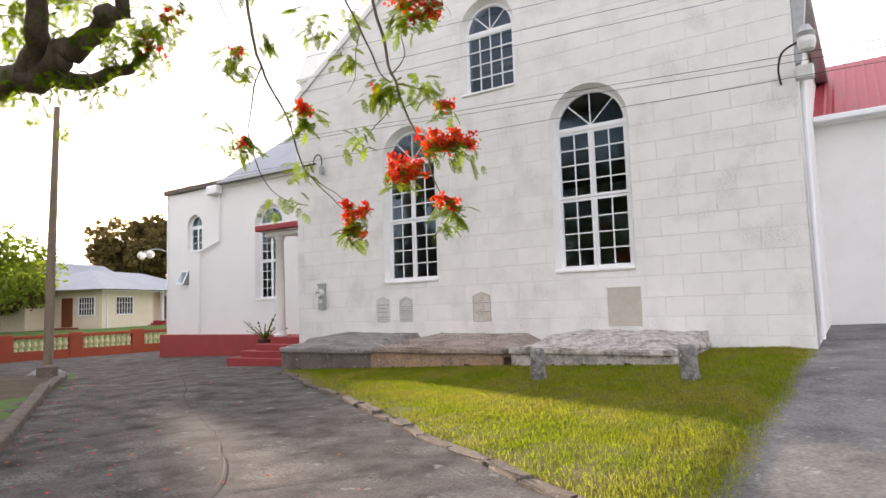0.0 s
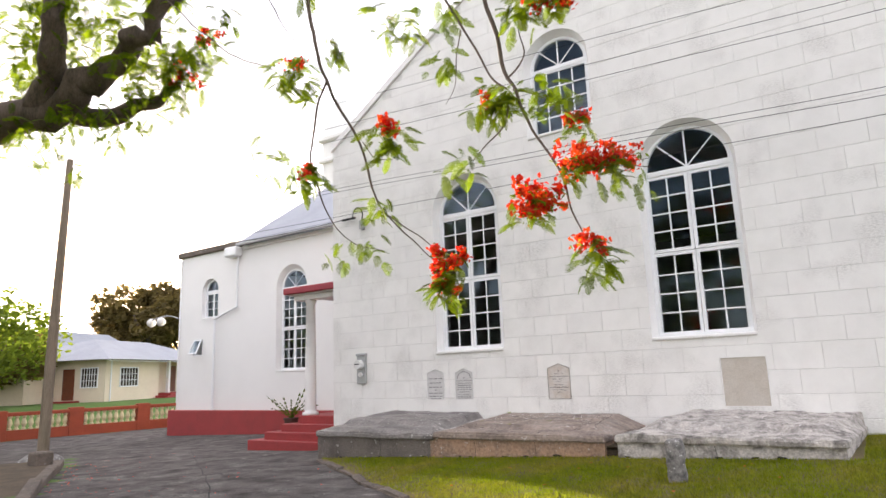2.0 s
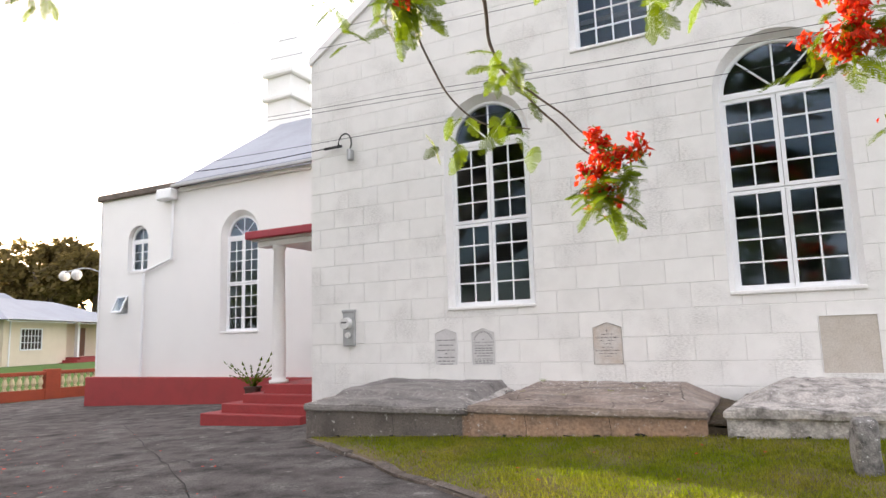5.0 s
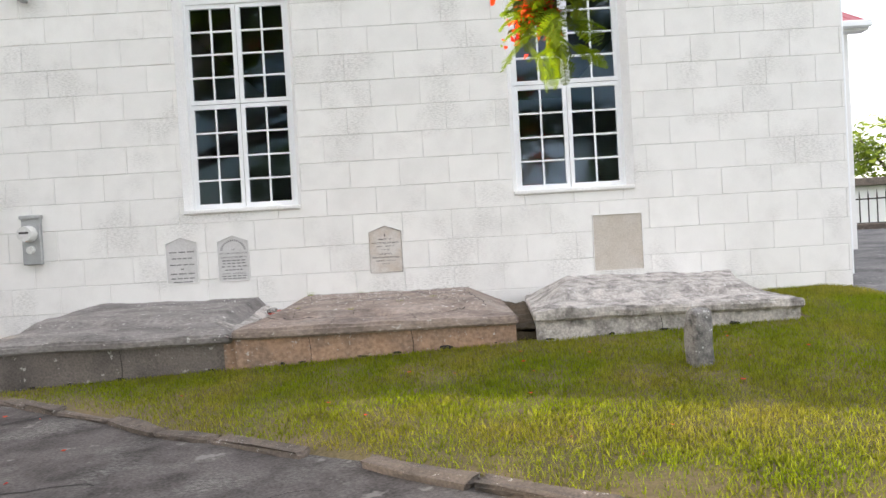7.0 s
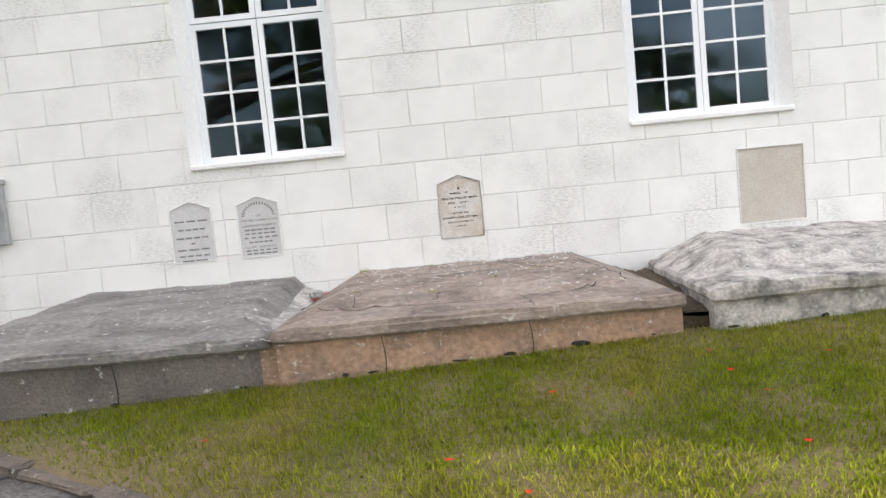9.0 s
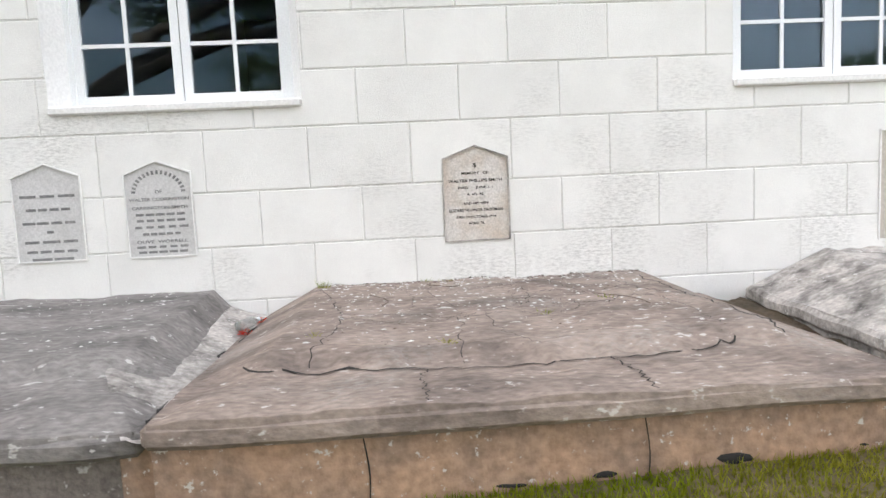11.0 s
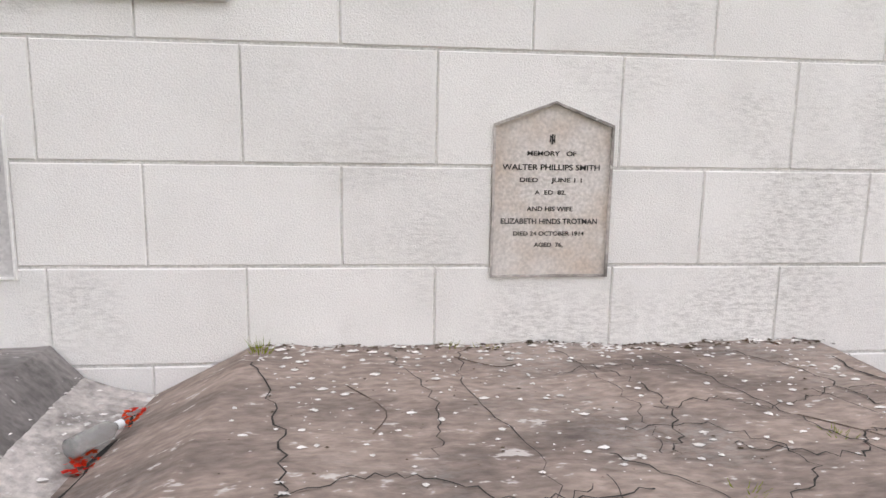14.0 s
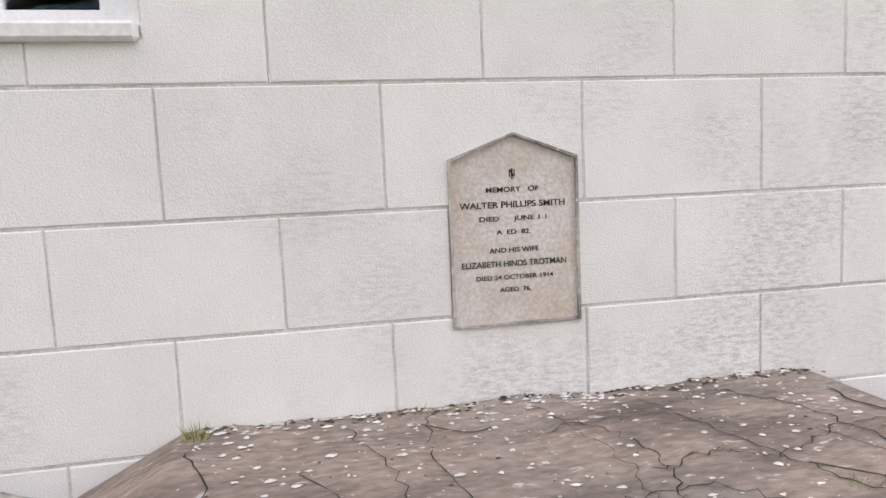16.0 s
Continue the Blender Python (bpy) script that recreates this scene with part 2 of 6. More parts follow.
METAL_GREY = material("grey_galvanised_metal", (0.42, 0.43, 0.43), (0.28, 0.28, 0.28), scale=8, fine=70, rough=0.5, bump=0.08, metal=0.4, amount=0.5)
WIRE = material("black_cable", (0.03, 0.03, 0.03), (0.05, 0.05, 0.05), scale=8, fine=50, rough=0.6, bump=0)
IRON = material("dark_painted_iron", (0.035, 0.028, 0.025), (0.07, 0.04, 0.03), scale=8, fine=60, rough=0.7, bump=0.15)
# The dimness of the rooms behind the windows is put into this colour.
DARK_IN = material("interior_dimness_in_colour", (0.16, 0.14, 0.12), (0.10, 0.09, 0.08), scale=1, fine=20, rough=0.9, bump=0.05)
PLASTIC = material("milky_lamp_cover", (0.72, 0.72, 0.70), (0.55, 0.54, 0.5), scale=6, fine=40, rough=0.4, bump=0.02)
CLAY = material("dark_plant_pot", (0.09, 0.05, 0.04), (0.05, 0.03, 0.025), scale=9, fine=50, rough=0.8, bump=0.2)
DEBRIS = material("lime_flakes", (0.74, 0.72, 0.68), (0.50, 0.47, 0.43), scale=20, fine=90, rough=0.9, bump=0.2, vary=0.2, island=True)
BOTTLE = material("clear_plastic_bottle", (0.62, 0.62, 0.60), (0.52, 0.50, 0.47), scale=12, fine=60, rough=0.2, bump=0.05)
BOTTLE.node_tree.nodes["Principled BSDF"].inputs["Transmission Weight"].default_value = 0.75


# ---- mesh helpers ----
def part(name, bm, mat, parent=None, label=""):
    """Links a bmesh as one mesh object, under its thing if one is given."""
    data = bpy.data.meshes.new(name)
    bmesh.ops.recalc_face_normals(bm, faces=bm.faces)
    bm.to_mesh(data)
    bm.free()
    data.materials.append(mat)
    ob = new(name, data)
    ob.parent = parent
    return tagged(ob, label)


def thing(name, label, category, group="", kind="", at=(0, 0, 0)):
    ob = new(name)
    ob.empty_display_size = 0.2
    ob.location = at
    return tagged(ob, label, category, group, kind)


def box(bm, x0, x1, y0, y1, z0, z1, bevel=0.0):
    made = bmesh.ops.create_cube(bm, size=1.0)["verts"]
    bmesh.ops.scale(bm, vec=(x1 - x0, y1 - y0, z1 - z0), verts=made)
    bmesh.ops.translate(bm, vec=((x0 + x1) / 2, (y0 + y1) / 2, (z0 + z1) / 2), verts=made)
    if bevel:
        edges = list({e for v in made for e in v.link_edges})
        bmesh.ops.bevel(bm, geom=edges, offset=bevel, segments=1, affect="EDGES")
    return bm


def B(*a, **k):
    return box(bmesh.new(), *a, **k)


def prism(bm, poly, y0, y1):
    """A solid whose outline (x, z) is given, between two depths."""
    front = [bm.verts.new((x, y0, z)) for x, z in poly]
    back = [bm.verts.new((x, y1, z)) for x, z in poly]
    bm.faces.new(front)
    bm.faces.new(back[::-1])
    for i in range(len(poly)):
        j = (i + 1) % len(poly)
        bm.faces.new((front[j], front[i], back[i], back[j]))
    return bm


def tube(bm, pts, radii, sides=8):
    """A round, tapering tube along points."""
    pts = [Vector(p) for p in pts]
    if isinstance(radii, (int, float)):
        radii = [radii] * len(pts)
    rings = []
    for i, p in enumerate(pts):
        way = (pts[min(i + 1, len(pts) - 1)] - pts[max(i - 1, 0)]).normalized()
        side = way.cross(Vector((0.31, 0.17, 0.93))).normalized()
        up = side.cross(way)
        rings.append([bm.verts.new(p + radii[i] * (math.cos(a) * side + math.sin(a) * up)) for a in (2 * math.pi * k / sides for k in range(sides))])
    for a, b in zip(rings, rings[1:]):
        for k in range(sides):
            bm.faces.new((a[k], a[(k + 1) % sides], b[(k + 1) % sides], b[k]))
    bm.faces.new(rings[0][::-1])
    bm.faces.new(rings[-1])
    return bm


def smooth_line(pts, steps=5):
    """Points along a curve through pts."""
    pts = [Vector(p) for p in pts]
    out = []
    for i in range(len(pts) - 1):
        a, b, c, d = pts[max(i - 1, 0)], pts[i], pts[i + 1], pts[min(i + 2, len(pts) - 1)]
        for k in range(steps):
            t = k / steps
            out.append(0.5 * (2 * b + (c - a) * t + (2 * a - 5 * b + 4 * c - d) * t * t + (3 * b - a - 3 * c + d) * t ** 3))
    return out + [pts[-1]]


def lathe(bm, profile, cx, cy, sides=16):
    """A turned solid about a vertical axis: (radius, z) from bottom to top."""
    rings = [[bm.verts.new((cx + r * math.cos(2 * math.pi * k / sides), cy + r * math.sin(2 * math.pi * k / sides), z)) for k in range(sides)] for r, z in profile]
    for a, b in zip(rings, rings[1:]):
        for k in range(sides):
            bm.faces.new((a[k], a[(k + 1) % sides], b[(k + 1) % sides], b[k]))
    bm.faces.new(rings[0][::-1])
    bm.faces.new(rings[-1])
    return bm


def soup(name, verts, faces, mat, parent=None, label=""):
    data = bpy.data.meshes.new(name)
    data.from_pydata(verts, [], faces)
    data.materials.append(mat)
    ob = new(name, data)
    ob.parent = parent
    return tagged(ob, label)


# ---- ground ----
def across(x, y):
    """Metres from the kerb line towards the church."""
    return (x + 10.7) * 0.528 + (y - 10.93) * 0.85


def rise(d):
    """The lawn's height at a distance from the kerb."""
    return 0.085 * max(d, 0) if d < 3 else 0.255 + 0.06 * (d - 3)


def ground_z(x, y):
    east = min(1, max(0, (x + 13.6) / 1.4))
    z = rise(across(x, y)) * east
    west = min(1, max(0, (-x - 11.5) / 16))
    z += 0.04 * (1 - west) - 0.47 * west
    if x < -36:
        z += 1.1 * min(1, (-36 - x) / 9)
    return min(z, 1.25)


def grass_z(x, y):
    return rise(across(x, y)) + 0.03 + 0.07 * min(1, max(0.05, (0.03 - x) / 0.5))


# the drive and all beyond it lie three degrees out of square with the church front
SITE = Matrix.Translation((-4.8, 15.0, 0)) @ Matrix.Rotation(radians(3.0), 4, "Z") @ Matrix.Translation((4.8, -15.0, 0))


def on_site(x, y):
    p = SITE @ Vector((x, y, 0))
    return p.x, p.y


def swing(ob, dz=0.0):
    """Turns a finished thing with the site."""
    ob.matrix_basis = Matrix.Translation((0, 0, dz)) @ SITE @ ob.matrix_basis
    return ob


def build_ground():
    xs = sorted({*np.arange(-46, 10.01, 0.6).round(3), *(-60, -80, -120, -200, -400, -900, -1800), *(14, 20, 30, 50, 100, 200, 500, 1800)})
    ys = sorted({*np.arange(-8, 24.01, 0.6).round(3), *(-12, -20, -40, -90, -300, -1800), *(28, 32, 36, 40, 50, 70, 110, 200, 500, 1800)})
    bm = bmesh.new()
    grid = [[bm.verts.new((x, y, ground_z(x, y) + 0.012 * noise.noise((x * 0.5, y * 0.5, 0)))) for y in ys] for x in xs]
    for i in range(len(xs) - 1):
        for j in range(len(ys) - 1):
            f = bm.faces.new((grid[i][j], grid[i + 1][j], grid[i + 1][j + 1], grid[i][j + 1]))
            x, y = (xs[i] + xs[i + 1]) / 2, (ys[j] + ys[j + 1]) / 2
            drive = -34.6 + 0.144 * (y - 8) < x < 12 and -12 < y < 34 and not (y < 4.0 + (-9.4 - x) * 0.62 and -21.6 < x < -9.4)
            f.material_index = (2 if x > -0.6 and y > 4.4 else 0) if drive else 1
            f.smooth = True
    ground = part("ground", bm, DRIVE)
    ground.data.materials.append(LAWN)
    ground.data.materials.append(PATH)
    return tagged(ground, "worn grey concrete drive with lawn beyond it", "ground", kind="structure")


build_ground()
KERB_LINE = [(-11.6, 11.38), (-10.62, 10.76), (-10.1, 10.46), (-9.35, 9.98), (-8.65, 9.45), (-8.05, 9.17), (-7.2, 8.68), (-6.75, 8.42), (-5.2, 7.42), (-4.19, 6.80), (-3.7, 6.42), (-2.34, 5.65), (-1.17, 4.9), (-0.35, 4.4)]


def kerb_y(x):
    """The kerb's y at a given x."""
    for (x0, y0), (x1, y1) in zip(KERB_LINE, KERB_LINE[1:]):
        if x0 <= x <= x1:
            return y0 + (y1 - y0) * (x - x0) / (x1 - x0)
    return 99.0


def build_kerb():
    kerb = thing("kerb", "low broken stone kerb along the lawn's edge", "kerb", kind="structure")
    rng = random.Random(3)
    for (x0, y0), (x1, y1) in zip(KERB_LINE, KERB_LINE[1:]):
        length = math.hypot(x1 - x0, y1 - y0)
        count = max(1, round(length / 0.75))
        for k in range(count):
            low = 0.09 if abs((x0 + x1) / 2 + 6.95) < 0.3 else 0.0
            a, b = k / count, (k + 1) / count
            bm = B(0.01, length / count - 0.015, 0, 0.16, -0.08, 0.075 - low * 0.75 + rng.uniform(-0.03, 0.015), bevel=0.02)
            bmesh.ops.subdivide_edges(bm, edges=bm.edges, cuts=1)
            for v in bm.verts:
                v.co += Vector((rng.uniform(-0.02, 0.02), rng.uniform(-0.025, 0.025), rng.uniform(-0.022, 0.008)))
            st = part("kerbstone", bm, KERB, kerb)
            st.matrix_basis = Matrix.Translation((x0 + (x1 - x0) * a, y0 + (y1 - y0) * a, 0.03)) @ Matrix.Rotation(math.atan2(y1 - y0, x1 - x0) + rng.uniform(-0.03, 0.03), 4, "Z")


build_kerb()


# ---- church: front block ----
XL, XR, FY, BY = -13.21, 0.03, 13.6, 32.0
EAVE, APEX_X, APEX_Z = 7.88, -6.58, 12.25
WINDOWS = [  # centre, half width, sill, springing, half width of the outer reveal
    (-9.055, 0.80, 2.25, 5.39, 0.88),
    (-4.075, 0.835, 2.27, 5.42, 0.91),
    (-6.54, 0.68, 6.81, 8.31, 0.76)]
OPEN_TOP = 0.10


def arch_outline(cx, hw, z0, spring, n=20):
    """An outline (x, z) of a round-headed opening, counter-clockwise from its lower left."""
    return [(cx - hw, z0), (cx + hw, z0)] + [(cx + hw * math.cos(a), spring + hw * math.sin(a)) for a in (math.pi * k / n for k in range(n + 1))]


def wall_with_holes(name, outline, holes, y0, y1, mat, parent=None, label=""):
    """A wall with its openings cut through: outlines in (x, z), between two depths."""
    cu = bpy.data.curves.new(name, "CURVE")
    cu.dimensions, cu.fill_mode, cu.extrude = "2D", "BOTH", (y1 - y0) / 2
    for poly in (outline, *holes):
        sp = cu.splines.new("POLY")
        sp.points.add(len(poly) - 1)
        for p, (x, z) in zip(sp.points, poly):
            p.co = (x, z, 0, 1)
        sp.use_cyclic_u = True
    tmp = new(name + "_outline", cu)
    data = bpy.data.meshes.new_from_object(tmp.evaluated_get(bpy.context.evaluated_depsgraph_get()))
    bpy.data.objects.remove(tmp)
    bpy.data.curves.remove(cu)
    data.transform(Matrix.Translation((0, (y0 + y1) / 2, 0)) @ Matrix.Rotation(math.pi / 2, 4, "X"))
    data.materials.clear()
    data.materials.append(mat)
    data.name = name
    ob = new(name, data)
    ob.parent = parent
    return tagged(ob, label)


def gable_z(x):
    return APEX_Z - abs(x - APEX_X) * (APEX_Z - EAVE) / (APEX_X - XL)


TABLETS = [(-10.25, -9.765, 1.175, 1.785), (-9.475, -8.995, 1.17, 1.775), (-7.19, -6.70, 1.17, 1.785), (-3.83, -3.085, 1.01, 1.86)]
FRONT = [(XL, -0.3), (XR, -0.3), (XR, EAVE), (APEX_X, APEX_Z), (XL, EAVE)]


def tablet_outline(i, grow=0.0):
    x0, x1, z0, z1 = TABLETS[i]
    poly = [(x0 - grow, z0 - grow), (x1 + grow, z0 - grow), (x1 + grow, z1 + grow)]
    if i < 3:
        poly.append(((x0 + x1) / 2, z1 + 0.09 + grow))
    return poly + [(x0 - grow, z1 + grow)]


wall_north = wall_with_holes("wall_north", FRONT, [arch_outline(cx, ho, z0 - 0.02, sp + OPEN_TOP) for cx, hw, z0, sp, ho in WINDOWS], FY + 0.006, FY + 0.6, MORTAR)
tagged(wall_north, "white limewashed church gable wall of large stone blocks", "wall", kind="structure")

for nm, x0, x1 in (("wall_east", XR - 0.6, XR), ("wall_west", XL, XL + 0.6)):
    tagged(part(nm, B(x0, x1, FY + 0.6, BY, -0.3, EAVE - 0.1), WHITE_TRIM), "white rendered side wall of the church", "wall", kind="structure")
tagged(part("wall_south", prism(bmesh.new(), [(x, z) for x, z in FRONT], BY, BY + 0.5), WHITE_TRIM), "white rendered back wall of the church", "wall", kind="structure")
tagged(part("floor", B(XL + 0.6, XR - 0.6, FY + 0.6, BY, 0.2, 0.4), DARK_IN), "church floor with its dimness in the colour, seen through windows", "floor", kind="structure")


def build_roof():
    roof = thing("roof", "grey sheet metal church roof with a coped gable", "roof", kind="structure")
    for s in (-1, 1):
        bm = bmesh.new()
        ex = XL - 0.25 if s < 0 else XR + 0.25
        ez = gable_z(XL) - 0.25 * 0.66
        prism(bm, [(ex, ez - 0.12), (APEX_X, APEX_Z - 0.12), (APEX_X, APEX_Z + 0.0), (ex, ez + 0.0)], FY + 0.35, BY + 0.5)
        part("roof_slope", bm, GREY_ROOF, roof)
        cop = bmesh.new()
        cx = XL - 0.03 if s < 0 else XR + 0.03
        prism(cop, [(cx, EAVE - 0.05), (APEX_X, APEX_Z - 0.03), (APEX_X, APEX_Z + 0.16), (cx, EAVE + 0.14)], FY - 0.05, FY + 0.35)
        part("coping", cop, WHITE_TRIM, roof, "grey weathered gable coping")
    return roof


build_roof()


# ---- windows ----
def ring(bm, outer, inner, y0, y1):
    """A frame between two outlines with the same number of points."""
    rows = [[bm.verts.new((x, y, z)) for x, z in poly] for poly, y in ((outer, y0), (inner, y0), (inner, y1), (outer, y1))]
    n = len(outer)
    for a, b in zip(rows, rows[1:] + rows[:1]):
        for k in range(n):
            bm.faces.new((a[k], a[(k + 1) % n], b[(k + 1) % n], b[k]))
    return bm


def rect(x0, x1, z0, z1):
    return [(x0, z0), (x1, z0), (x1, z1), (x0, z1)]


def build_fan(win, cx, hw, spring, y, bars=3):
    """The half-round light with its radiating bars and panes."""
    r = hw - 0.05
    n = 24
    outer = [(cx + hw * math.cos(math.pi * k / n), spring + 0.05 + hw * math.sin(math.pi * k / n)) for k in range(n + 1)]
    inner = [(cx + r * math.cos(math.pi * k / n), spring + 0.09 + (r - 0.03) * math.sin(math.pi * k / n)) for k in range(n + 1)]
    part("fanlight_frame", ring(bmesh.new(), outer, inner, y, y + 0.07), PVC, win)
    for k in range(1, bars + 1):
        a = math.pi * k / (bars + 1)
        bm = bmesh.new()
        tube(bm, [(cx, y + 0.03, spring + 0.08), (cx + r * math.cos(a), y + 0.03, spring + 0.08 + r * math.sin(a))], 0.018, 4)
        part("fan_bar", bm, PVC, win)
    for k in range(bars + 1):
        a0, a1 = math.pi * k / (bars + 1), math.pi * (k + 1) / (bars + 1)
        poly = [(cx, spring + 0.07)] + [(cx + r * math.cos(a), spring + 0.08 + r * math.sin(a)) for a in (a0 + (a1 - a0) * q / 6 for q in range(7))]
        tilt = random.uniform(-0.002, 0.002)
        pane(win, poly, y + 0.035, tilt)


def pane(win, poly, y, tilt=0.0):
    zc = sum(z for _, z in poly) / len(poly)
    xc = sum(x for x, _ in poly) / len(poly)
    tz = random.uniform(-0.003, 0.003)
    ob = soup("pane", [(x, y + tilt * (x - xc) * 2 + tz * (z - zc), z) for x, z in poly], [list(range(len(poly)))], GLASS, win)
    ob.visible_shadow = False
    return ob


def casement(win, x0, x1, z0, z1, y, cols=2, rows=4, rail=0.062):
    bm = bmesh.new()
    ring(bm, rect(x0, x1, z0, z1), rect(x0 + rail, x1 - rail, z0 + rail, z1 - rail), y, y + 0.06)
    sash = part("casement", bm, PVC, win)
    gx0, gx1, gz0, gz1 = x0 + rail, x1 - rail, z0 + rail, z1 - rail
    for c in range(1, cols):
        x = gx0 + (gx1 - gx0) * c / cols
        part("glazing_bar", B(x - 0.014, x + 0.014, y + 0.012, y + 0.045, gz0, gz1), PVC, sash)
    for r in range(1, rows):
        z = gz0 + (gz1 - gz0) * r / rows
        part("glazing_bar", B(gx0, gx1, y + 0.010, y + 0.043, z - 0.014, z + 0.014), PVC, sash)
    for c in range(cols):
        for r in range(rows):
            pane(sash, rect(gx0 + (gx1 - gx0) * c / cols, gx0 + (gx1 - gx0) * (c + 1) / cols, gz0 + (gz1 - gz0) * r / rows, gz0 + (gz1 - gz0) * (r + 1) / rows), y + 0.03,
                 random.uniform(-0.004, 0.004))


def build_window(k, cx, hw, z0, spring, ho, fy, plain=False, label="tall white arched casement window with small panes"):
    win = thing("window_%d" % k, label, "window", kind="structure")
    y = fy + 0.2
    # splayed reveal between the outer and the inner arch
    outer, inner = arch_outline(cx, ho, z0 - 0.02, spring + OPEN_TOP), arch_outline(cx, hw - 0.01, z0 + 0.03, spring + 0.05)
    bm = bmesh.new()
    a = [bm.verts.new((x, fy + 0.004, z)) for x, z in outer]
    b = [bm.verts.new((x, y + 0.01, z)) for x, z in inner]
    for i in range(len(a)):
        j = (i + 1) % len(a)
        bm.faces.new((a[i], a[j], b[j], b[i]))
    part("reveal", bm, WHITE_TRIM, win)
    part("window_frame", ring(bmesh.new(), arch_outline(cx, hw + 0.03, z0, spring + 0.05), arch_outline(cx, hw - 0.035, z0 + 0.045, spring + 0.05), y - 0.02, y + 0.09), PVC, win)
    part("window_sill", B(cx - ho + 0.005, cx + ho - 0.005, fy - 0.035, y + 0.05, z0 - 0.05, z0 + 0.012, bevel=0.012), WHITE_TRIM, win)
    part("spring_bar", B(cx - hw, cx + hw, y - 0.015, y + 0.075, spring, spring + 0.09, bevel=0.008), PVC, win)
    build_fan(win, cx, hw - 0.03, spring + 0.02, y)
    if plain:
        casement(win, cx - hw + 0.03, cx + hw - 0.03, z0 + 0.04, spring, y, 4, 4, 0.04)
    else:
        mid = z0 + (spring - z0) * 0.515
        for xa, xb in ((cx - hw + 0.03, cx - 0.004), (cx + 0.004, cx + hw - 0.03)):
            casement(win, xa, xb, z0 + 0.04, mid - 0.006, y)
            casement(win, xa, xb, mid + 0.006, spring, y)
    return win


for i, w in enumerate(WINDOWS):
    build_window(i + 1, *w, FY, plain=(i == 2))


# ---- box tombs against the wall ----
LID = {}
def tomb(name, label, x0, x1, y0, zb, zl, hips, zt, base_mat, top_mat, seed, skew=0.0, worn=1.0):
    """A box tomb: a stained base, a slab with a thick lip, and a hipped top that ends at the wall."""
    t = thing(name, label, "tomb", "box tombs along the church wall")
    rng = random.Random(seed)
    bm = bmesh.new()
    box(bm, x0 + 0.03, x1 - 0.03, y0 + 0.05, FY - 0.01, zb - 0.12, zl + 0.01)
    bmesh.ops.subdivide_edges(bm, edges=bm.edges, cuts=9, use_grid_fill=True)
    for v in bm.verts:
        v.co.y += 0.02 * noise.noise(v.co * 3.1 + Vector((seed, 0, 0)))
        v.co.x += skew * (v.co.y - y0)
    part("base", bm, base_mat, t)
    (hx0, hx1, hy), (wx0, wx1) = hips
    bm = bmesh.new()
    # lip
    box(bm, x0, x1, y0, FY - 0.008, zl, zl + 0.11, bevel=0.025)
    bmesh.ops.subdivide_edges(bm, edges=[e for e in bm.edges if e.calc_length() > 1], cuts=14)
    for v in bm.verts:
        v.co += Vector((0, worn * 0.018 * noise.noise(v.co * 4 + Vector((seed, 1, 0))), worn * 0.014 * noise.noise(v.co * 3 + Vector((seed, 0, 1)))))
        v.co.x += skew * (v.co.y - y0)
    part("slab", bm, top_mat, t)
    # hipped top: an uneven grid between the lip, the break and the wall
    bm = bmesh.new()
    nu, nv = 96, 60
    def top(u, v):
        if v < 0.5:
            s = v / 0.5
            ya, yb, za, zb2 = y0 + 0.012, hy, zl + 0.116, zt[0] + (zt[1] - zt[0]) * u - 0.09
            y = ya + (yb - ya) * s
            l0, l1 = x0 + 0.03 + (hx0 - x0) * s, x1 - 0.03 + (hx1 - x1) * s
            z = za + (zb2 - za) * s
        else:
            s = (v - 0.5) / 0.5
            y = hy + (FY - 0.004 - hy) * s
            l0, l1 = hx0 + (wx0 - hx0) * s, hx1 + (wx1 - hx1) * s
            z = zt[0] + (zt[1] - zt[0]) * u - 0.09 + 0.09 * s
        x = l0 + (l1 - l0) * u
        return Vector((x, y, z))
    def height(x, y):
        """The lid's height under a point."""
        x -= skew * (y - y0)
        v = 0.5 * (y - y0 - 0.012) / (hy - y0 - 0.012) if y < hy else 0.5 + 0.5 * (y - hy) / (FY - 0.004 - hy)
        a, b = top(0, v), top(1, v)
        p = top((x - a.x) / (b.x - a.x), v)
        return p.z + ledge(p.x, v) + worn * (0.022 * noise.noise(p * 2.2 + Vector((seed, 3, 0))) + 0.010 * noise.noise(p * 9 + Vector((0, seed, 0))))
    def ledge(x, v):
        """The step up to the upper slab, crumbled along its edge."""
        edge = 0.50 + 0.022 * noise.noise((x * 2.3, seed, 4)) + 0.014 * noise.noise((x * 9.0, seed, 6))
        return 0.07 * worn ** 0.3 * (min(1, max(0, (v - edge) / 0.03)) - 0.45 * min(1, max(0, (v - 0.15) / 0.3)))
    LID[seed] = height
    grid = []
    for i in range(nu + 1):
        row = []
        for j in range(nv + 1):
            p = top(i / nu, j / nv)
            p.z += worn * (0.022 * noise.noise(p * 2.2 + Vector((seed, 3, 0))) + 0.010 * noise.noise(p * 9 + Vector((0, seed, 0))))
            p.z += ledge(p.x, j / nv)
            if 0.3 < j / nv < 0.7:
                p.y += 0.05 * noise.noise((p.x * 3.3, seed, 0)) + 0.025 * noise.noise((p.x * 11, seed, 2))
            p.x += skew * (p.y - y0)
            row.append(bm.verts.new(p))
        grid.append(row)
    for i in range(nu):
        for j in range(nv):
            f = bm.faces.new((grid[i][j], grid[i + 1][j], grid[i + 1][j + 1], grid[i][j + 1]))
            f.smooth = True
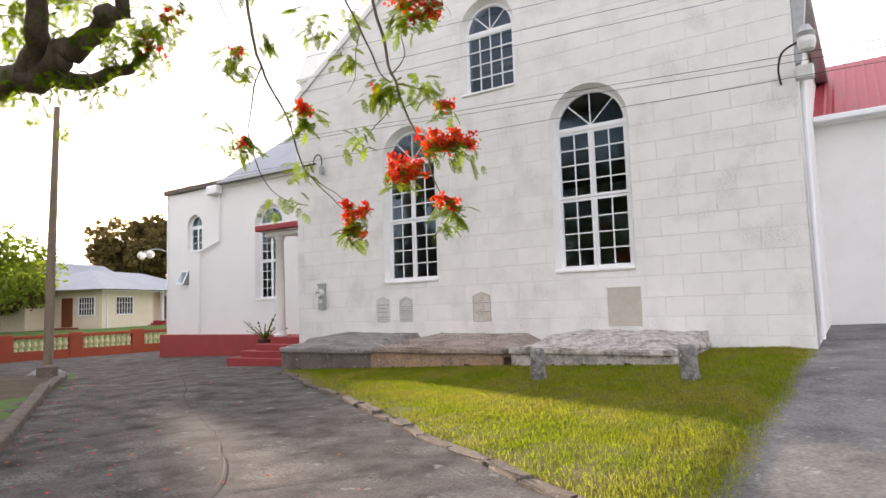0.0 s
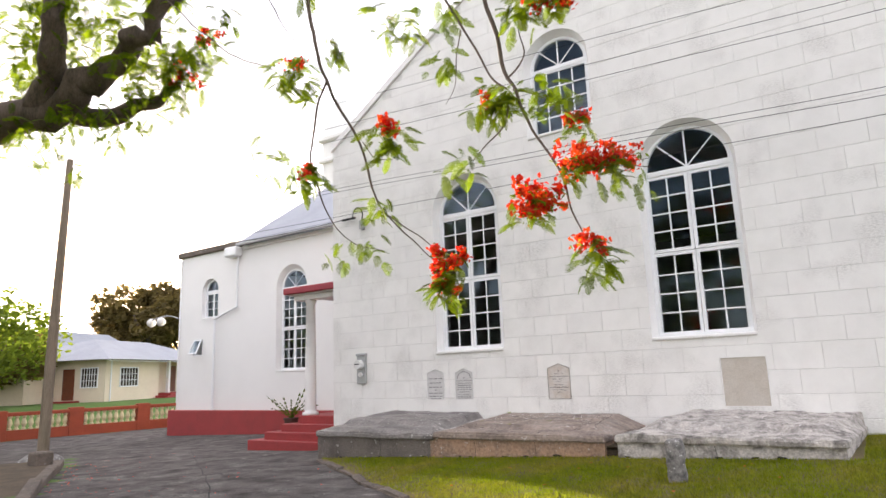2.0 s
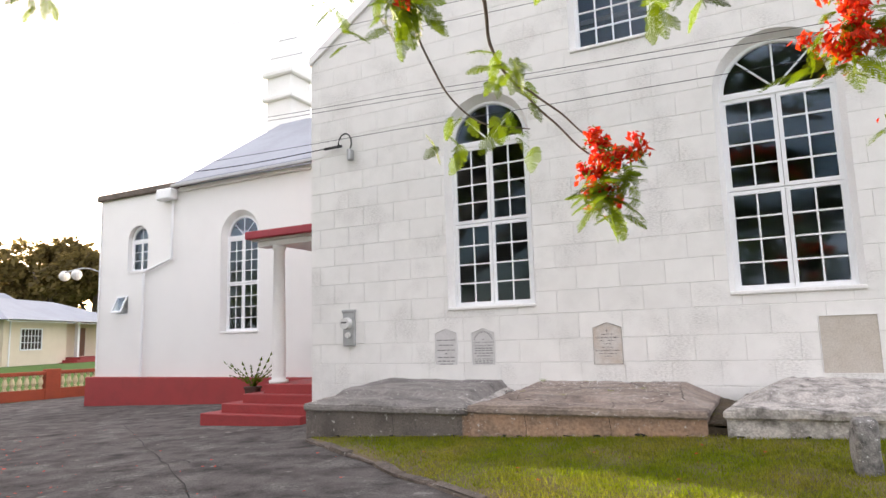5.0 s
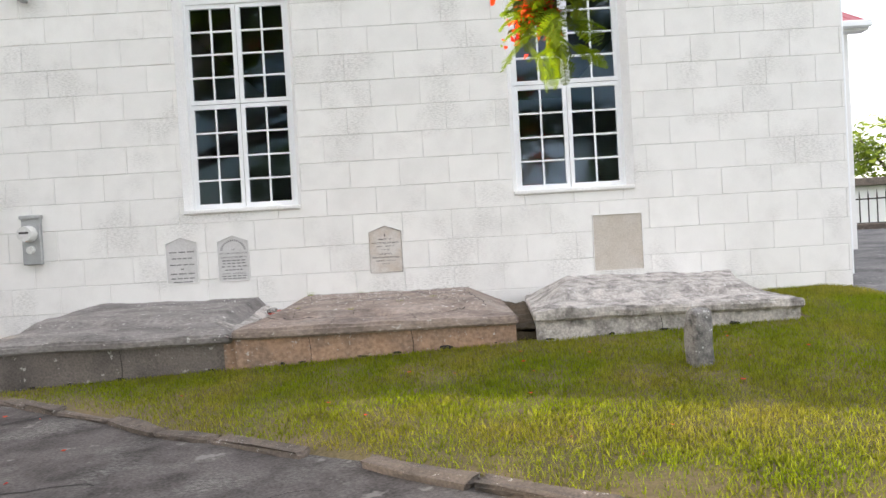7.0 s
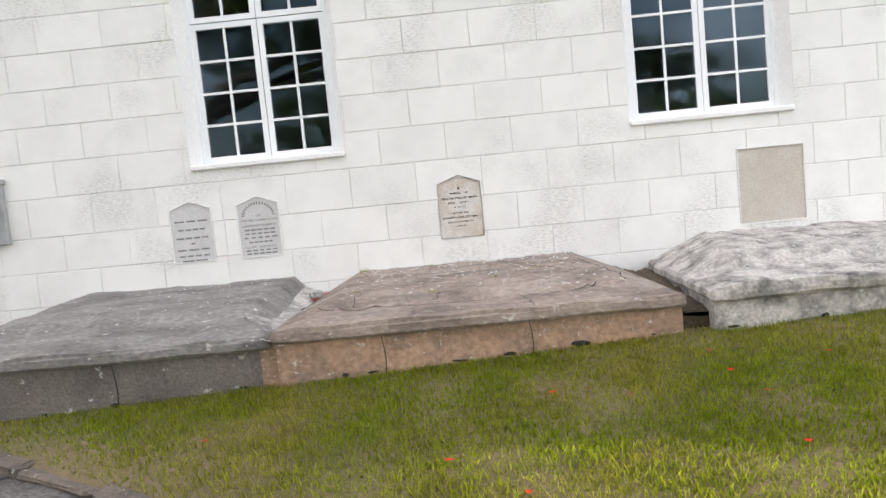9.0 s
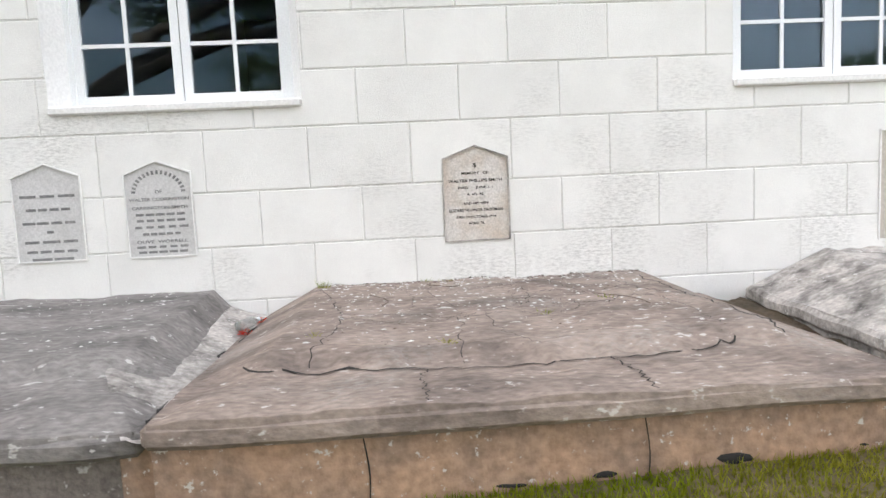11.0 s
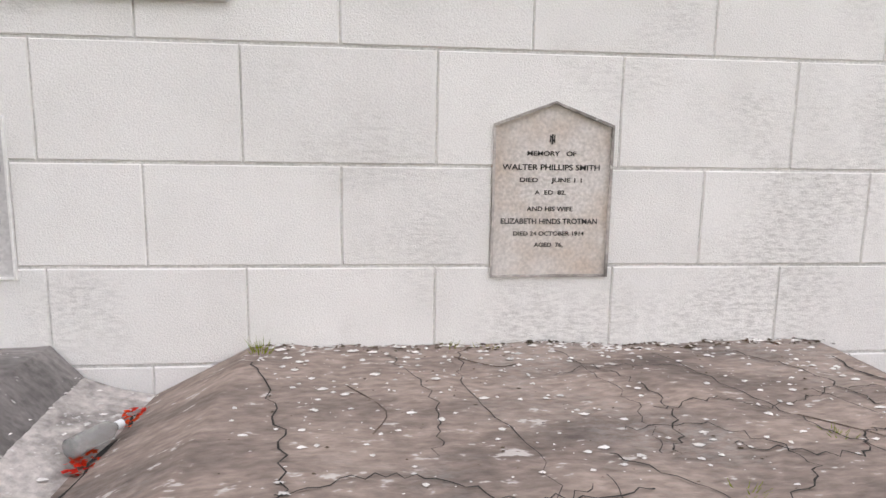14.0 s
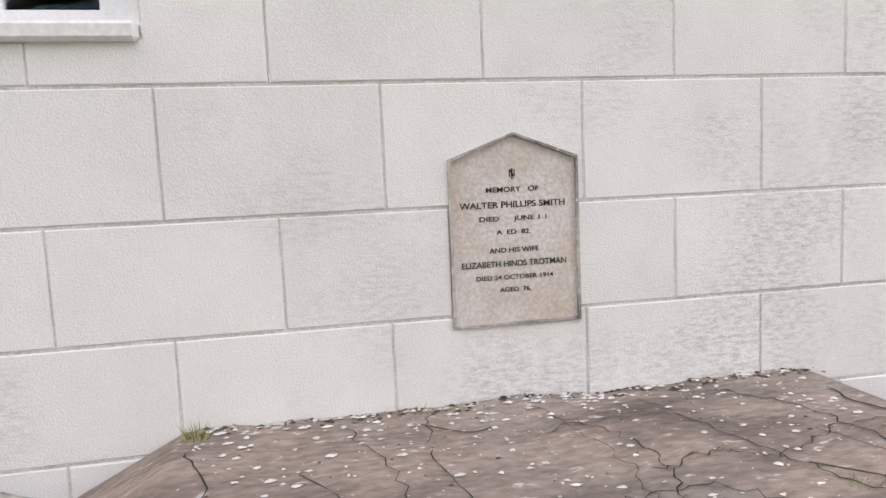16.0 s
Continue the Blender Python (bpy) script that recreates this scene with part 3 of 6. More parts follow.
    for edge, outx in ((grid[0], x0 + 0.03), (grid[-1], x1 - 0.03)):
        low = [bm.verts.new((outx + skew * (v.co.y - y0), v.co.y, zl + 0.10)) for v in edge]
        for a in range(len(edge) - 1):
            bm.faces.new((edge[a], edge[a + 1], low[a + 1], low[a]))
    low = [bm.verts.new((row[0].co.x, row[0].co.y - 0.006, zl + 0.06)) for row in grid]
    for a in range(nu):
        bm.faces.new((grid[a][0], low[a], low[a + 1], grid[a + 1][0]))
    part("hipped_top", bm, top_mat, t)
    return t


tomb("box_tomb", "dark weathered stone box tomb with a hipped lid", -11.72, -8.62, 11.48, 0.10, 0.53, ((-11.35, -8.95, 12.05), (-11.26, -8.9)), (0.89, 0.86), STONE_DARK, STONE_GREY, 1)
tomb("box_tomb", "cracked stone box tomb with ochre-stained sides", -8.6, -5.25, 11.42, 0.25, 0.575, ((-8.2, -5.62, 11.9), (-8.15, -5.74)), (0.855, 0.842), STONE_BASE, STONE, 2)
tomb("box_tomb", "pale flaking stone box tomb with a broken lid", -5.08, -1.95, 11.37, 0.36, 0.60, ((-4.72, -2.4, 12.0), (-4.43, -2.0)), (0.93, 0.86), STONE_PALE, STONE_PALE, 3, 0.08, 2.0)


# ---- lawn ----
def lawn_points(n, seed):
    rng = np.random.default_rng(seed)
    pts = []
    while len(pts) < n:
        x, y = rng.uniform(-11.6, 0.2), rng.uniform(4.5, 13.6)
        if x < -0.35 and y < kerb_y(x) + 0.16 + 0.05 * noise.noise((x * 3, y * 3, 0)):
            continue
        if x > 0.03 + 0.10 * noise.noise((x * 2, y * 2, 5)):
            continue
        if -11.7 < x < -8.6 and y > 11.6 or -8.6 < x < -5.25 and y > 11.52 or -5.1 < x < -1.8 and y > 11.47:
            continue
        # the worn strip along the kerb grows thin
        if rng.random() > min(1, 0.22 + (y - min(kerb_y(x), 4.5 if x > -0.35 else 99)) * 0.75 + 0.35 * noise.noise((x * 1.3, y * 1.3, 2))):
            continue
        pts.append((x, y))
    return pts


def build_lawn():
    bm = bmesh.new()
    n = 70
    grid = []
    for i in range(n + 1):
        x = -11.58 + 11.63 * i / n
        y0 = min(kerb_y(x), 4.5 if x > -0.35 else 99) + 0.03
        grid.append([bm.verts.new((x, y, (grass_z(x, y) - 0.02 + 0.02 * noise.noise((x * 2, y * 2, 0))) if y > y0 + 0.01 else ground_z(x, y) - 0.02)) for y in (y0 + (13.62 - y0) * j / 30 for j in range(31))])
    for a, b in zip(grid, grid[1:]):
        for j in range(30):
            bm.faces.new((a[j], b[j], b[j + 1], a[j + 1])).smooth = True
    lawn = part("lawn", bm, SOIL)
    tagged(lawn, "sloping patch of lawn between drive and church", "lawn", kind="structure")
    rng = random.Random(8)
    verts, faces = [], []
    for x, y in lawn_points(190000, 4):
        z = grass_z(x, y) - 0.025
        a, lean = rng.uniform(0, math.tau), rng.uniform(0.0, 0.05)
        h, w = rng.uniform(0.02, 0.06), rng.uniform(0.003, 0.0065)
        dx, dy = math.cos(a), math.sin(a)
        k = len(verts)
        verts += [(x - w * dx, y - w * dy, z), (x + w * dx, y + w * dy, z), (x - lean * dy + rng.uniform(-.01, .01), y + lean * dx, z + h)]
        faces.append((k, k + 1, k + 2))
    tagged(soup("grass", verts, faces, GRASS), "short green lawn grass, yellowed towards the kerb", "grass", kind="stuff")


build_lawn()




# ---- drive: joints, cracks, fallen petals ----
def strip(name, pts, width, mat, label, wobble=0.04, seed=0, lift=0.004, height=None):
    """A thin uneven line laid on a surface."""
    rng = random.Random(seed)
    bm = bmesh.new()
    line = smooth_line([(p[0], p[1], 0) for p in pts], 6 if width > 0.012 else 12)
    prev = None
    for i, p in enumerate(line):
        way = (line[min(i + 1, len(line) - 1)] - line[max(i - 1, 0)]).normalized()
        side = Vector((-way.y, way.x, 0))
        q = p + side * rng.uniform(-wobble, wobble)
        w = width * rng.uniform(0.5, 1.3)
        pair = []
        for s in (-1, 1):
            r = q + side * w * 0.5 * s
            pair.append(bm.verts.new((r.x, r.y, (height or ground_z)(r.x, r.y) + lift + 0.006)))
        if prev:
            bm.faces.new((prev[0], prev[1], pair[1], pair[0]))
        prev = pair
    return tagged(part(name, bm, mat), label, "joint", "joints in the drive", "structure")


for k, (pts, w) in enumerate([
        (((-19, 14.2), (-14.6, 11.0), (-12.2, 9.3), (-9.4, 7.2), (-7.2, 5.9), (-5.2, 4.4), (-3.4, 2.4)), 0.022),
        (((-9.0, 3.7), (-8.2, 4.2), (-7.0, 5.8), (-5.0, 6.9)), 0.03),
        (((-13.8, 6.9), (-12.2, 8.9), (-10.6, 10.6), (-9.8, 11.0)), 0.03),
        (((-17.6, 9.9), (-15.4, 11.6), (-13.2, 13.2)), 0.03),
        (((-6.2, 1.4), (-4.6, 3.8), (-3.2, 5.2)), 0.03),
        (((-12.6, 9.9), (-11.9, 9.7), (-11.1, 10.0)), 0.03),
        (((-10.2, 8.0), (-9.6, 8.5), (-8.9, 8.6)), 0.025),
        (((-9.2, 7.1), (-8.1, 7.9), (-7.3, 8.2)), 0.02)]):
    strip("joint", [on_site(*p) for p in pts], w * 0.75, TAR_AND_SHADE, "dark crack in the concrete drive", seed=k)


def petals(n, xs, ys, height, seed, spread=None, size=1.0):
    rng = random.Random(seed)
    verts, faces = [], []
    for _ in range(n):
        x, y = rng.uniform(*xs), rng.uniform(*ys)
        if spread and not spread(x, y):
            continue
        z, k, r, a = height(x, y) + 0.012, len(verts), size * rng.uniform(0.010, 0.03), rng.uniform(0, 6.3)
        verts += [(x + r * math.cos(a + q), y + r * math.sin(a + q), z + rng.uniform(0, 0.012)) for q in (0, 1.3, 2.6, 4.2)]
        faces.append((k, k + 1, k + 2, k + 3))
    return verts, faces


tagged(soup("fallen_petals", *petals(5200, (-19, -4), (1.5, 12.5), ground_z, 5, lambda x, y: (y - (-9.0 - x) * 0.58 - 4.2) > 0 and random.random() < 0.8 * math.exp(-1.5 * (y - (-9.0 - x) * 0.58 - 4.2))), PETAL),
       "red petals fallen on the drive", "petals", kind="stuff")
tagged(soup("fallen_petals", *petals(90, (-12, -2), (2, 11), ground_z, 6, lambda x, y: across(x, y) < -0.1), PETAL), "scattered red petals on grey concrete", "petals", kind="stuff")
tagged(soup("fallen_petals", *petals(40, (-9, -2), (7, 11), grass_z, 7, lambda x, y: across(x, y) > 0.4), PETAL), "scattered red petals on the lawn", "petals", kind="stuff")


# ---- kerb and bed on the far side of the drive ----
def build_bed():
    line = [(-7.0, 2.9), (-9.0, 4.25), (-12, 6.1), (-15, 7.9), (-17.6, 9.6), (-19.2, 10.6)]
    bed = thing("flower_bed", "raised planting bed behind a low concrete kerb", "flower bed")
    for (x0, y0), (x1, y1) in zip(line, line[1:]):
        length = math.hypot(x1 - x0, y1 - y0)
        st = part("kerbstone", B(0, length - 0.02, 0, 0.22, -0.2, 0.18, bevel=0.02), KERB, bed)
        st.matrix_basis = Matrix.Translation((x0, y0, ground_z(x0, y0))) @ Matrix.Rotation(math.atan2(y1 - y0, x1 - x0), 4, "Z")
    bm = bmesh.new()
    front = [(x - 0.1, y - 0.15) for x, y in line]
    vs = [bm.verts.new((x, y, 0.02)) for x, y in front] + [bm.verts.new((x - 4, y - 6, 0.05)) for x, y in reversed(front)]
    bm.faces.new(vs)
    part("soil", bm, DIRT, bed)
    swing(bed, -0.06)


build_bed()


# ---- church: lower wing ----
WY, WX0, WX1 = 18.6, -27.5, XL
WEAVE = 7.35
wing_wall = wall_with_holes("wall_wing", [(WX0, -0.5), (WX1 + 0.02, -0.5), (WX1 + 0.02, WEAVE), (WX0, WEAVE)],
                            [arch_outline(-20.24, 0.86, 2.08, 5.34), arch_outline(-25.33, 0.55, 4.45, 5.64), rect(-26.4, -25.76, 2.87, 3.6)], WY, WY + 0.55, WHITE_WING)
tagged(wing_wall, "white limewashed wall of the lower church wing", "wall", kind="structure")
tagged(part("wall_wing_west", B(WX0, WX0 + 0.55, WY + 0.55, 31, -0.5, WEAVE), WHITE_TRIM), "white rendered end wall of the church wing", "wall", kind="structure")
tagged(part("floor_wing", B(WX0 + 0.55, WX1, WY + 0.55, 31, 0.3, 0.5), DARK_IN), "church wing floor with its dimness in the colour", "floor", kind="structure")
tagged(part("wall_wing_south", B(WX0, WX1, 31, 31.5, -0.5, WEAVE), WHITE_TRIM), "white rendered back wall of the church wing", "wall", kind="structure")
build_window(4, -20.24, 0.71, 2.08, 5.24, 0.86, WY)


def build_small_windows():
    win = thing("window_5", "small white arched window with pale panes", "window", kind="structure")
    cx, hw, z0, sp = -25.33, 0.50, 4.47, 5.60
    y = WY + 0.2
    part("window_frame", ring(bmesh.new(), arch_outline(cx, hw + 0.05, z0 - 0.02, sp + 0.04), arch_outline(cx, hw - 0.04, z0 + 0.05, sp + 0.04), y - 0.02, y + 0.08), PVC, win)
    part("spring_bar", B(cx - hw, cx + hw, y - 0.01, y + 0.07, sp - 0.03, sp + 0.05), PVC, win)
    for xa, xb in ((cx - hw + 0.03, cx), (cx, cx + hw - 0.03)):
        casement(win, xa, xb, z0 + 0.04, sp - 0.03, y, 1, 3, 0.045)
    build_fan(win, cx, hw - 0.02, sp, y, 1)
    part("window_sill", B(cx - 0.52, cx + 0.52, WY - 0.03, y, z0 - 0.08, z0), WHITE_TRIM, win)
    vent = thing("window_6", "small top-hung vent window standing open", "window", kind="structure")
    part("window_frame", ring(bmesh.new(), rect(-26.4, -25.76, 2.87, 3.6), rect(-26.35, -25.81, 2.92, 3.55), WY + 0.02, WY + 0.1), PVC, vent)
    bm = ring(bmesh.new(), rect(-26.37, -25.79, 2.89, 3.58), rect(-26.3, -25.86, 2.96, 3.51), WY - 0.02, WY + 0.02)
    turn = Matrix.Translation((0, WY, 3.58)) @ Matrix.Rotation(radians(-24), 4, "X") @ Matrix.Translation((0, -WY, -3.58))
    bmesh.ops.transform(bm, matrix=turn, verts=bm.verts)
    sash = part("sash", bm, PVC, vent)
    p = pane(sash, rect(-26.32, -25.84, 2.94, 3.53), WY)
    p.data.transform(turn)


build_small_windows()
plinth = thing("plinth", "red painted plinth along the church wing", "plinth", kind="structure")
part("plinth_wall", B(WX0 - 0.22, -14.78, WY - 0.25, WY - 0.003, -0.7, 0.60, bevel=0.02), RED, plinth)
part("plinth_end", B(WX0 - 0.22, WX0 - 0.003, WY - 0.003, 31, -0.7, 0.60), RED, plinth)


def build_wing_roof():
    roof = thing("roof_wing", "weathered grey roof of the lower wing", "roof", kind="structure")
    bm = bmesh.new()
    prof = [(WY - 0.3, WEAVE - 0.02), (WY + 5.6, WEAVE + 3.96), (WY + 5.6, WEAVE + 4.06), (WY - 0.3, WEAVE + 0.12)]
    x0, x1 = -23.1, XL + 0.2
    a, b = [[bm.verts.new((x - (0.3 if (x == x0 and z > 8) else 0), y, z)) for y, z in prof] for x in (x0, x1)]
    bm.faces.new(a), bm.faces.new(b[::-1])
    for i in range(4):
        bm.faces.new((a[i], a[(i + 1) % 4], b[(i + 1) % 4], b[i]))
    part("roof_slope", bm, GREY_ROOF, roof)
    bm = bmesh.new()
    bm.faces.new([bm.verts.new(p) for p in ((x0, WY - 0.3, WEAVE + 0.1), (x0 - 0.3, WY + 5.6, WEAVE + 4.04), (x0 - 0.3, 31, WEAVE + 4.04), (x0, 31, WEAVE + 0.1))])
    part("roof_hip", bm, GREY_ROOF, roof)
    part("parapet", B(WX0 - 0.12, -23.1, WY - 0.14, 31, WEAVE - 0.02, WEAVE + 0.22, bevel=0.03), KERB, roof, "grey weathered parapet coping")
    part("cornice", B(-23.1, WX1 + 0.01, WY - 0.12, WY, WEAVE - 0.18, WEAVE - 0.02, bevel=0.02), WHITE_TRIM, roof)
    part("gutter", B(-23.2, XL - 0.02, WY - 0.42, WY - 0.3, WEAVE - 0.06, WEAVE + 0.05, bevel=0.02), METAL_GREY, roof)


build_wing_roof()


def build_downpipe():
    pipe = thing("downpipe", "white downpipe with a hopper box and an angled offset", "downpipe")
    part("hopper", B(-23.95, -23.2, WY - 0.42, WY - 0.02, 6.9, 7.3, bevel=0.05), PVC, pipe)
    bm = tube(bmesh.new(), [(-23.4, WY - 0.1, 6.95), (-23.4, WY - 0.1, 4.78), (-24.8, WY - 0.1, 4.4), (-24.84, WY - 0.1, 4.3), (-24.84, WY - 0.1, 0.6)], 0.05, 8)
    part("pipe", bm, PVC, pipe)
    lead = thing("conduit", "thin conduit clipped to the wall corner", "conduit")
    part("pipe", tube(bmesh.new(), [(WX0 + 0.1, WY - 0.05, 7.2), (WX0 + 0.1, WY - 0.05, 0.9)], 0.03, 6), PVC, lead)


build_downpipe()


def build_turret():
    t = thing("bell_turret", "white masonry bell turret with stepped cornices", "turret")
    cx, cy = -24.45, 26.0
    part("shaft", B(cx - 0.72, cx + 0.72, cy - 0.72, cy + 0.72, 11.20, 14.30), WHITE_TRIM, t)
    part("cornice", B(cx - 0.92, cx + 0.92, cy - 0.92, cy + 0.92, 13.10, 13.35, bevel=0.05), WHITE_TRIM, t)
    part("cornice", B(cx - 0.92, cx + 0.92, cy - 0.92, cy + 0.92, 14.30, 14.60, bevel=0.06), WHITE_TRIM, t)
    bm = bmesh.new()
    bmesh.ops.create_cone(bm, cap_ends=True, segments=4, radius1=1.15, radius2=0.18, depth=2.6, matrix=Matrix.Translation((cx, cy, 15.90)) @ Matrix.Rotation(math.pi / 4, 4, "Z"))
    part("spirelet", bm, WHITE_TRIM, t)
    part("base", B(cx - 1.05, cx + 1.05, cy - 1.05, cy + 1.05, 10.40, 11.40), WHITE_TRIM, t)


build_turret()


# Ceilings added to block sky light behind the window panes.
tagged(part("ceiling", B(XL + 0.6, XR - 0.6, FY + 0.6, BY, EAVE - 0.35, EAVE - 0.25), DARK_IN), "dark-coloured ceiling added to keep sky light out of the church", "ceiling", kind="structure")
tagged(part("ceiling_wing", B(WX0 + 0.55, WX1, WY + 0.55, 31, WEAVE - 0.2, WEAVE - 0.05), DARK_IN), "dark-coloured ceiling added to keep sky light out of the wing", "ceiling", kind="structure")


# ---- porch ----
def build_porch():
    porch = thing("porch", "red-roofed porch on a slim white column", "porch")
    left, front = -14.78, 13.86
    part("platform", B(left, XL - 0.003, front, WY - 0.26, -0.3, 0.78, bevel=0.02), RED, porch)
    for k in range(3):
        dx, dy, top = 0.43 * (k + 1), 0.21 * (k + 1), 0.57 - 0.2 * k
        part("step", B(left - dx, XL - 0.004, front - dy, front - dy + 0.22, -0.3, top, bevel=0.015), RED, porch)
        part("step", B(left - dx, left - dx + 0.44, front - dy + 0.222, WY - 0.26, -0.3, top, bevel=0.015), RED, porch)
    bm = lathe(bmesh.new(), [(0.22, 0.78), (0.22, 0.85), (0.16, 0.87), (0.155, 0.95), (0.15, 2.0), (0.125, 3.82), (0.16, 3.84), (0.16, 3.94)], left + 0.23, 14.1, 18)
    for f in bm.faces:
        f.smooth = True
    part("column", bm, WHITE_TRIM, porch)
    part("beam", B(left - 0.3, XL - 0.005, 13.95, 14.28, 3.92, 4.06, bevel=0.015), WHITE_TRIM, porch)
    part("soffit", B(left - 0.38, XL - 0.005, 13.85, WY - 0.02, 4.06, 4.1), WHITE_TRIM, porch)
    part("roof_edge", B(left - 0.5, XL - 0.004, 13.72, WY - 0.015, 4.1, 4.28, bevel=0.02), RED_ROOF, porch)
    door = thing("door_1", "dark wooden side door under the porch", "door", kind="structure")
    part("leaf", B(XL - 0.06, XL - 0.004, 16.3, 17.7, 0.8, 3.3, bevel=0.01), DOOR_WOOD, door)


build_porch()


def frond(verts, faces, base, a, length, droop, width=0.05, n=6):
    """One arching, feathery frond."""
    pts = [Vector(base) + Vector((math.cos(a) * length * t, math.sin(a) * length * t, length * (0.9 * t - droop * t * t))) for t in (k / n for k in range(n + 1))]
    side = Vector((-math.sin(a), math.cos(a), 0))
    for p, q in zip(pts, pts[1:]):
        for s in (-1, 1):
            k = len(verts)
            verts += [tuple(p), tuple(q), tuple((p + q) / 2 + side * width * s * 2 + Vector((0, 0, -0.03)))]
            faces.append((k, k + 1, k + 2))


def build_potted_plant(x, y, z):
    pot = thing("potted_plant", "spiky green palm in a dark pot on the steps", "potted plant")
    bm = lathe(bmesh.new(), [(0.14, z), (0.19, z + 0.26), (0.21, z + 0.28), (0.21, z + 0.32), (0.17, z + 0.32)], x, y, 14)
    part("pot", bm, CLAY, pot)
    verts, faces, rng = [], [], random.Random(2)
    for _ in range(22):
        frond(verts, faces, (x, y, z + 0.3), rng.uniform(0, 6.3), rng.uniform(0.45, 0.85), rng.uniform(-0.2, 0.7), 0.018)
    soup("fronds", verts, faces, LEAF, pot)


build_potted_plant(-15.42, 14.2, 0.37)


# ---- right-hand wing with the red roof ----
def build_red_wing():
    y, x0, x1 = 18.0, XR, 2.95
    tagged(wall_with_holes("wall_vestry", [(x0 - 0.1, 0.2), (x1, 0.2), (x1, 5.72), (x0 - 0.1, 5.72)], [arch_outline(1.95, 0.58, 2.2, 4.6)], y, y + 0.5, WHITE_TRIM), "white wall of the red-roofed vestry", "wall", kind="structure")
    tagged(part("wall_vestry_east", B(x1 - 0.5, x1, y + 0.5, 26, 0.2, 5.72), WHITE_TRIM), "white end wall of the vestry", "wall", kind="structure")
    tagged(part("wall_vestry_south", B(x0, x1, 26, 26.5, 0.2, 5.72), WHITE_TRIM), "white back wall of the vestry", "wall", kind="structure")
    roof = thing("roof_vestry", "red corrugated metal roof of the vestry", "roof", kind="structure")
    for s in (0, 1):
        bm = bmesh.new()
        ya, yb = (y - 0.25, y + 4.2) if s == 0 else (26.7, y + 4.2)
        nx = 56
        rows = []
        for i in range(nx + 1):
            x = x0 - 0.02 + (x1 + 0.35 - x0) * i / nx
            dz = 0.02 if i % 4 == 0 else 0
            rows.append((bm.verts.new((x, ya, 5.76 + dz)), bm.verts.new((x, yb, 8.3 + dz))))
        for p, q in zip(rows, rows[1:]):
            bm.faces.new((p[0], q[0], q[1], p[1]))
        part("roof_slope", bm, RED_ROOF, roof)
    part("gutter", B(x0, x1 + 0.3, y - 0.38, y - 0.24, 5.64, 5.78, bevel=0.02), PVC, roof)
    part("fascia", B(x0, x1 + 0.3, y - 0.24, y + 0.05, 5.6, 5.74), WHITE_TRIM, roof)
    win = thing("window_7", "arched vestry window behind a white diamond lattice", "window", kind="structure")
    cx, z0, sp, hw = 1.95, 2.2, 4.6, 0.58
    part("window_frame", ring(bmesh.new(), arch_outline(cx, hw, z0, sp), arch_outline(cx, hw - 0.06, z0 + 0.06, sp), y + 0.06, y + 0.16), PVC, win)
    part("spring_bar", B(cx - hw, cx + hw, y + 0.07, y + 0.15, sp - 0.05, sp + 0.04), PVC, win)
    pane(win, arch_outline(cx, hw - 0.03, z0 + 0.03, sp), y + 0.14)
    for k in range(-6, 20):
        for s in (-1, 1):
            z = z0 + 0.18 * k
            pa, pb = Vector((cx - 0.54, 0, z if s > 0 else z + 1.08)), Vector((cx + 0.54, 0, z + 1.08 if s > 0 else z))
            lo, hi = z0 + 0.05, sp - 0.05
            d = pb - pa
            t0, t1 = sorted(((lo - pa.z) / d.z, (hi - pa.z) / d.z))
            t0, t1 = max(0, t0), min(1, t1)
            if t1 - t0 < 0.05:
                continue
            a, b = pa + d * t0, pa + d * t1
            part("lattice_bar", tube(bmesh.new(), [(a.x, y + 0.05 + 0.01 * s, a.z), (b.x, y + 0.05 + 0.01 * s, b.z)], 0.012, 4), PVC, win)


build_red_wing()


# ---- fixtures on the front ----
def build_meter():
    m = thing("electric_meter", "grey electricity meter box on the white wall", "electricity meter")
    part("board", B(-12.35, -12.07, FY - 0.07, FY - 0.003, 1.580, 2.280, bevel=0.01), METAL_GREY, m)
    bm = bmesh.new()
    bmesh.ops.create_cone(bm, cap_ends=True, segments=20, radius1=0.125, radius2=0.11, depth=0.14, matrix=Matrix.Translation((-12.23, FY - 0.13, 2.040)) @ Matrix.Rotation(math.pi / 2, 4, "X"))
    part("dial", bm, PLASTIC, m, "round glass-covered dial")
    part("nameplate", B(-12.30, -12.16, FY - 0.205, FY - 0.198, 2.040, 2.070), INK, m)
    bm = bmesh.new()
    bmesh.ops.create_cone(bm, cap_ends=True, segments=14, radius1=0.06, radius2=0.055, depth=0.05, matrix=Matrix.Translation((-12.21, FY - 0.09, 1.800)) @ Matrix.Rotation(math.pi / 2, 4, "X"))
    part("switch", bm, PLASTIC, m)
    part("cap", B(-12.37, -12.05, FY - 0.09, FY - 0.004, 2.260, 2.320, bevel=0.01), METAL_GREY, m)


build_meter()


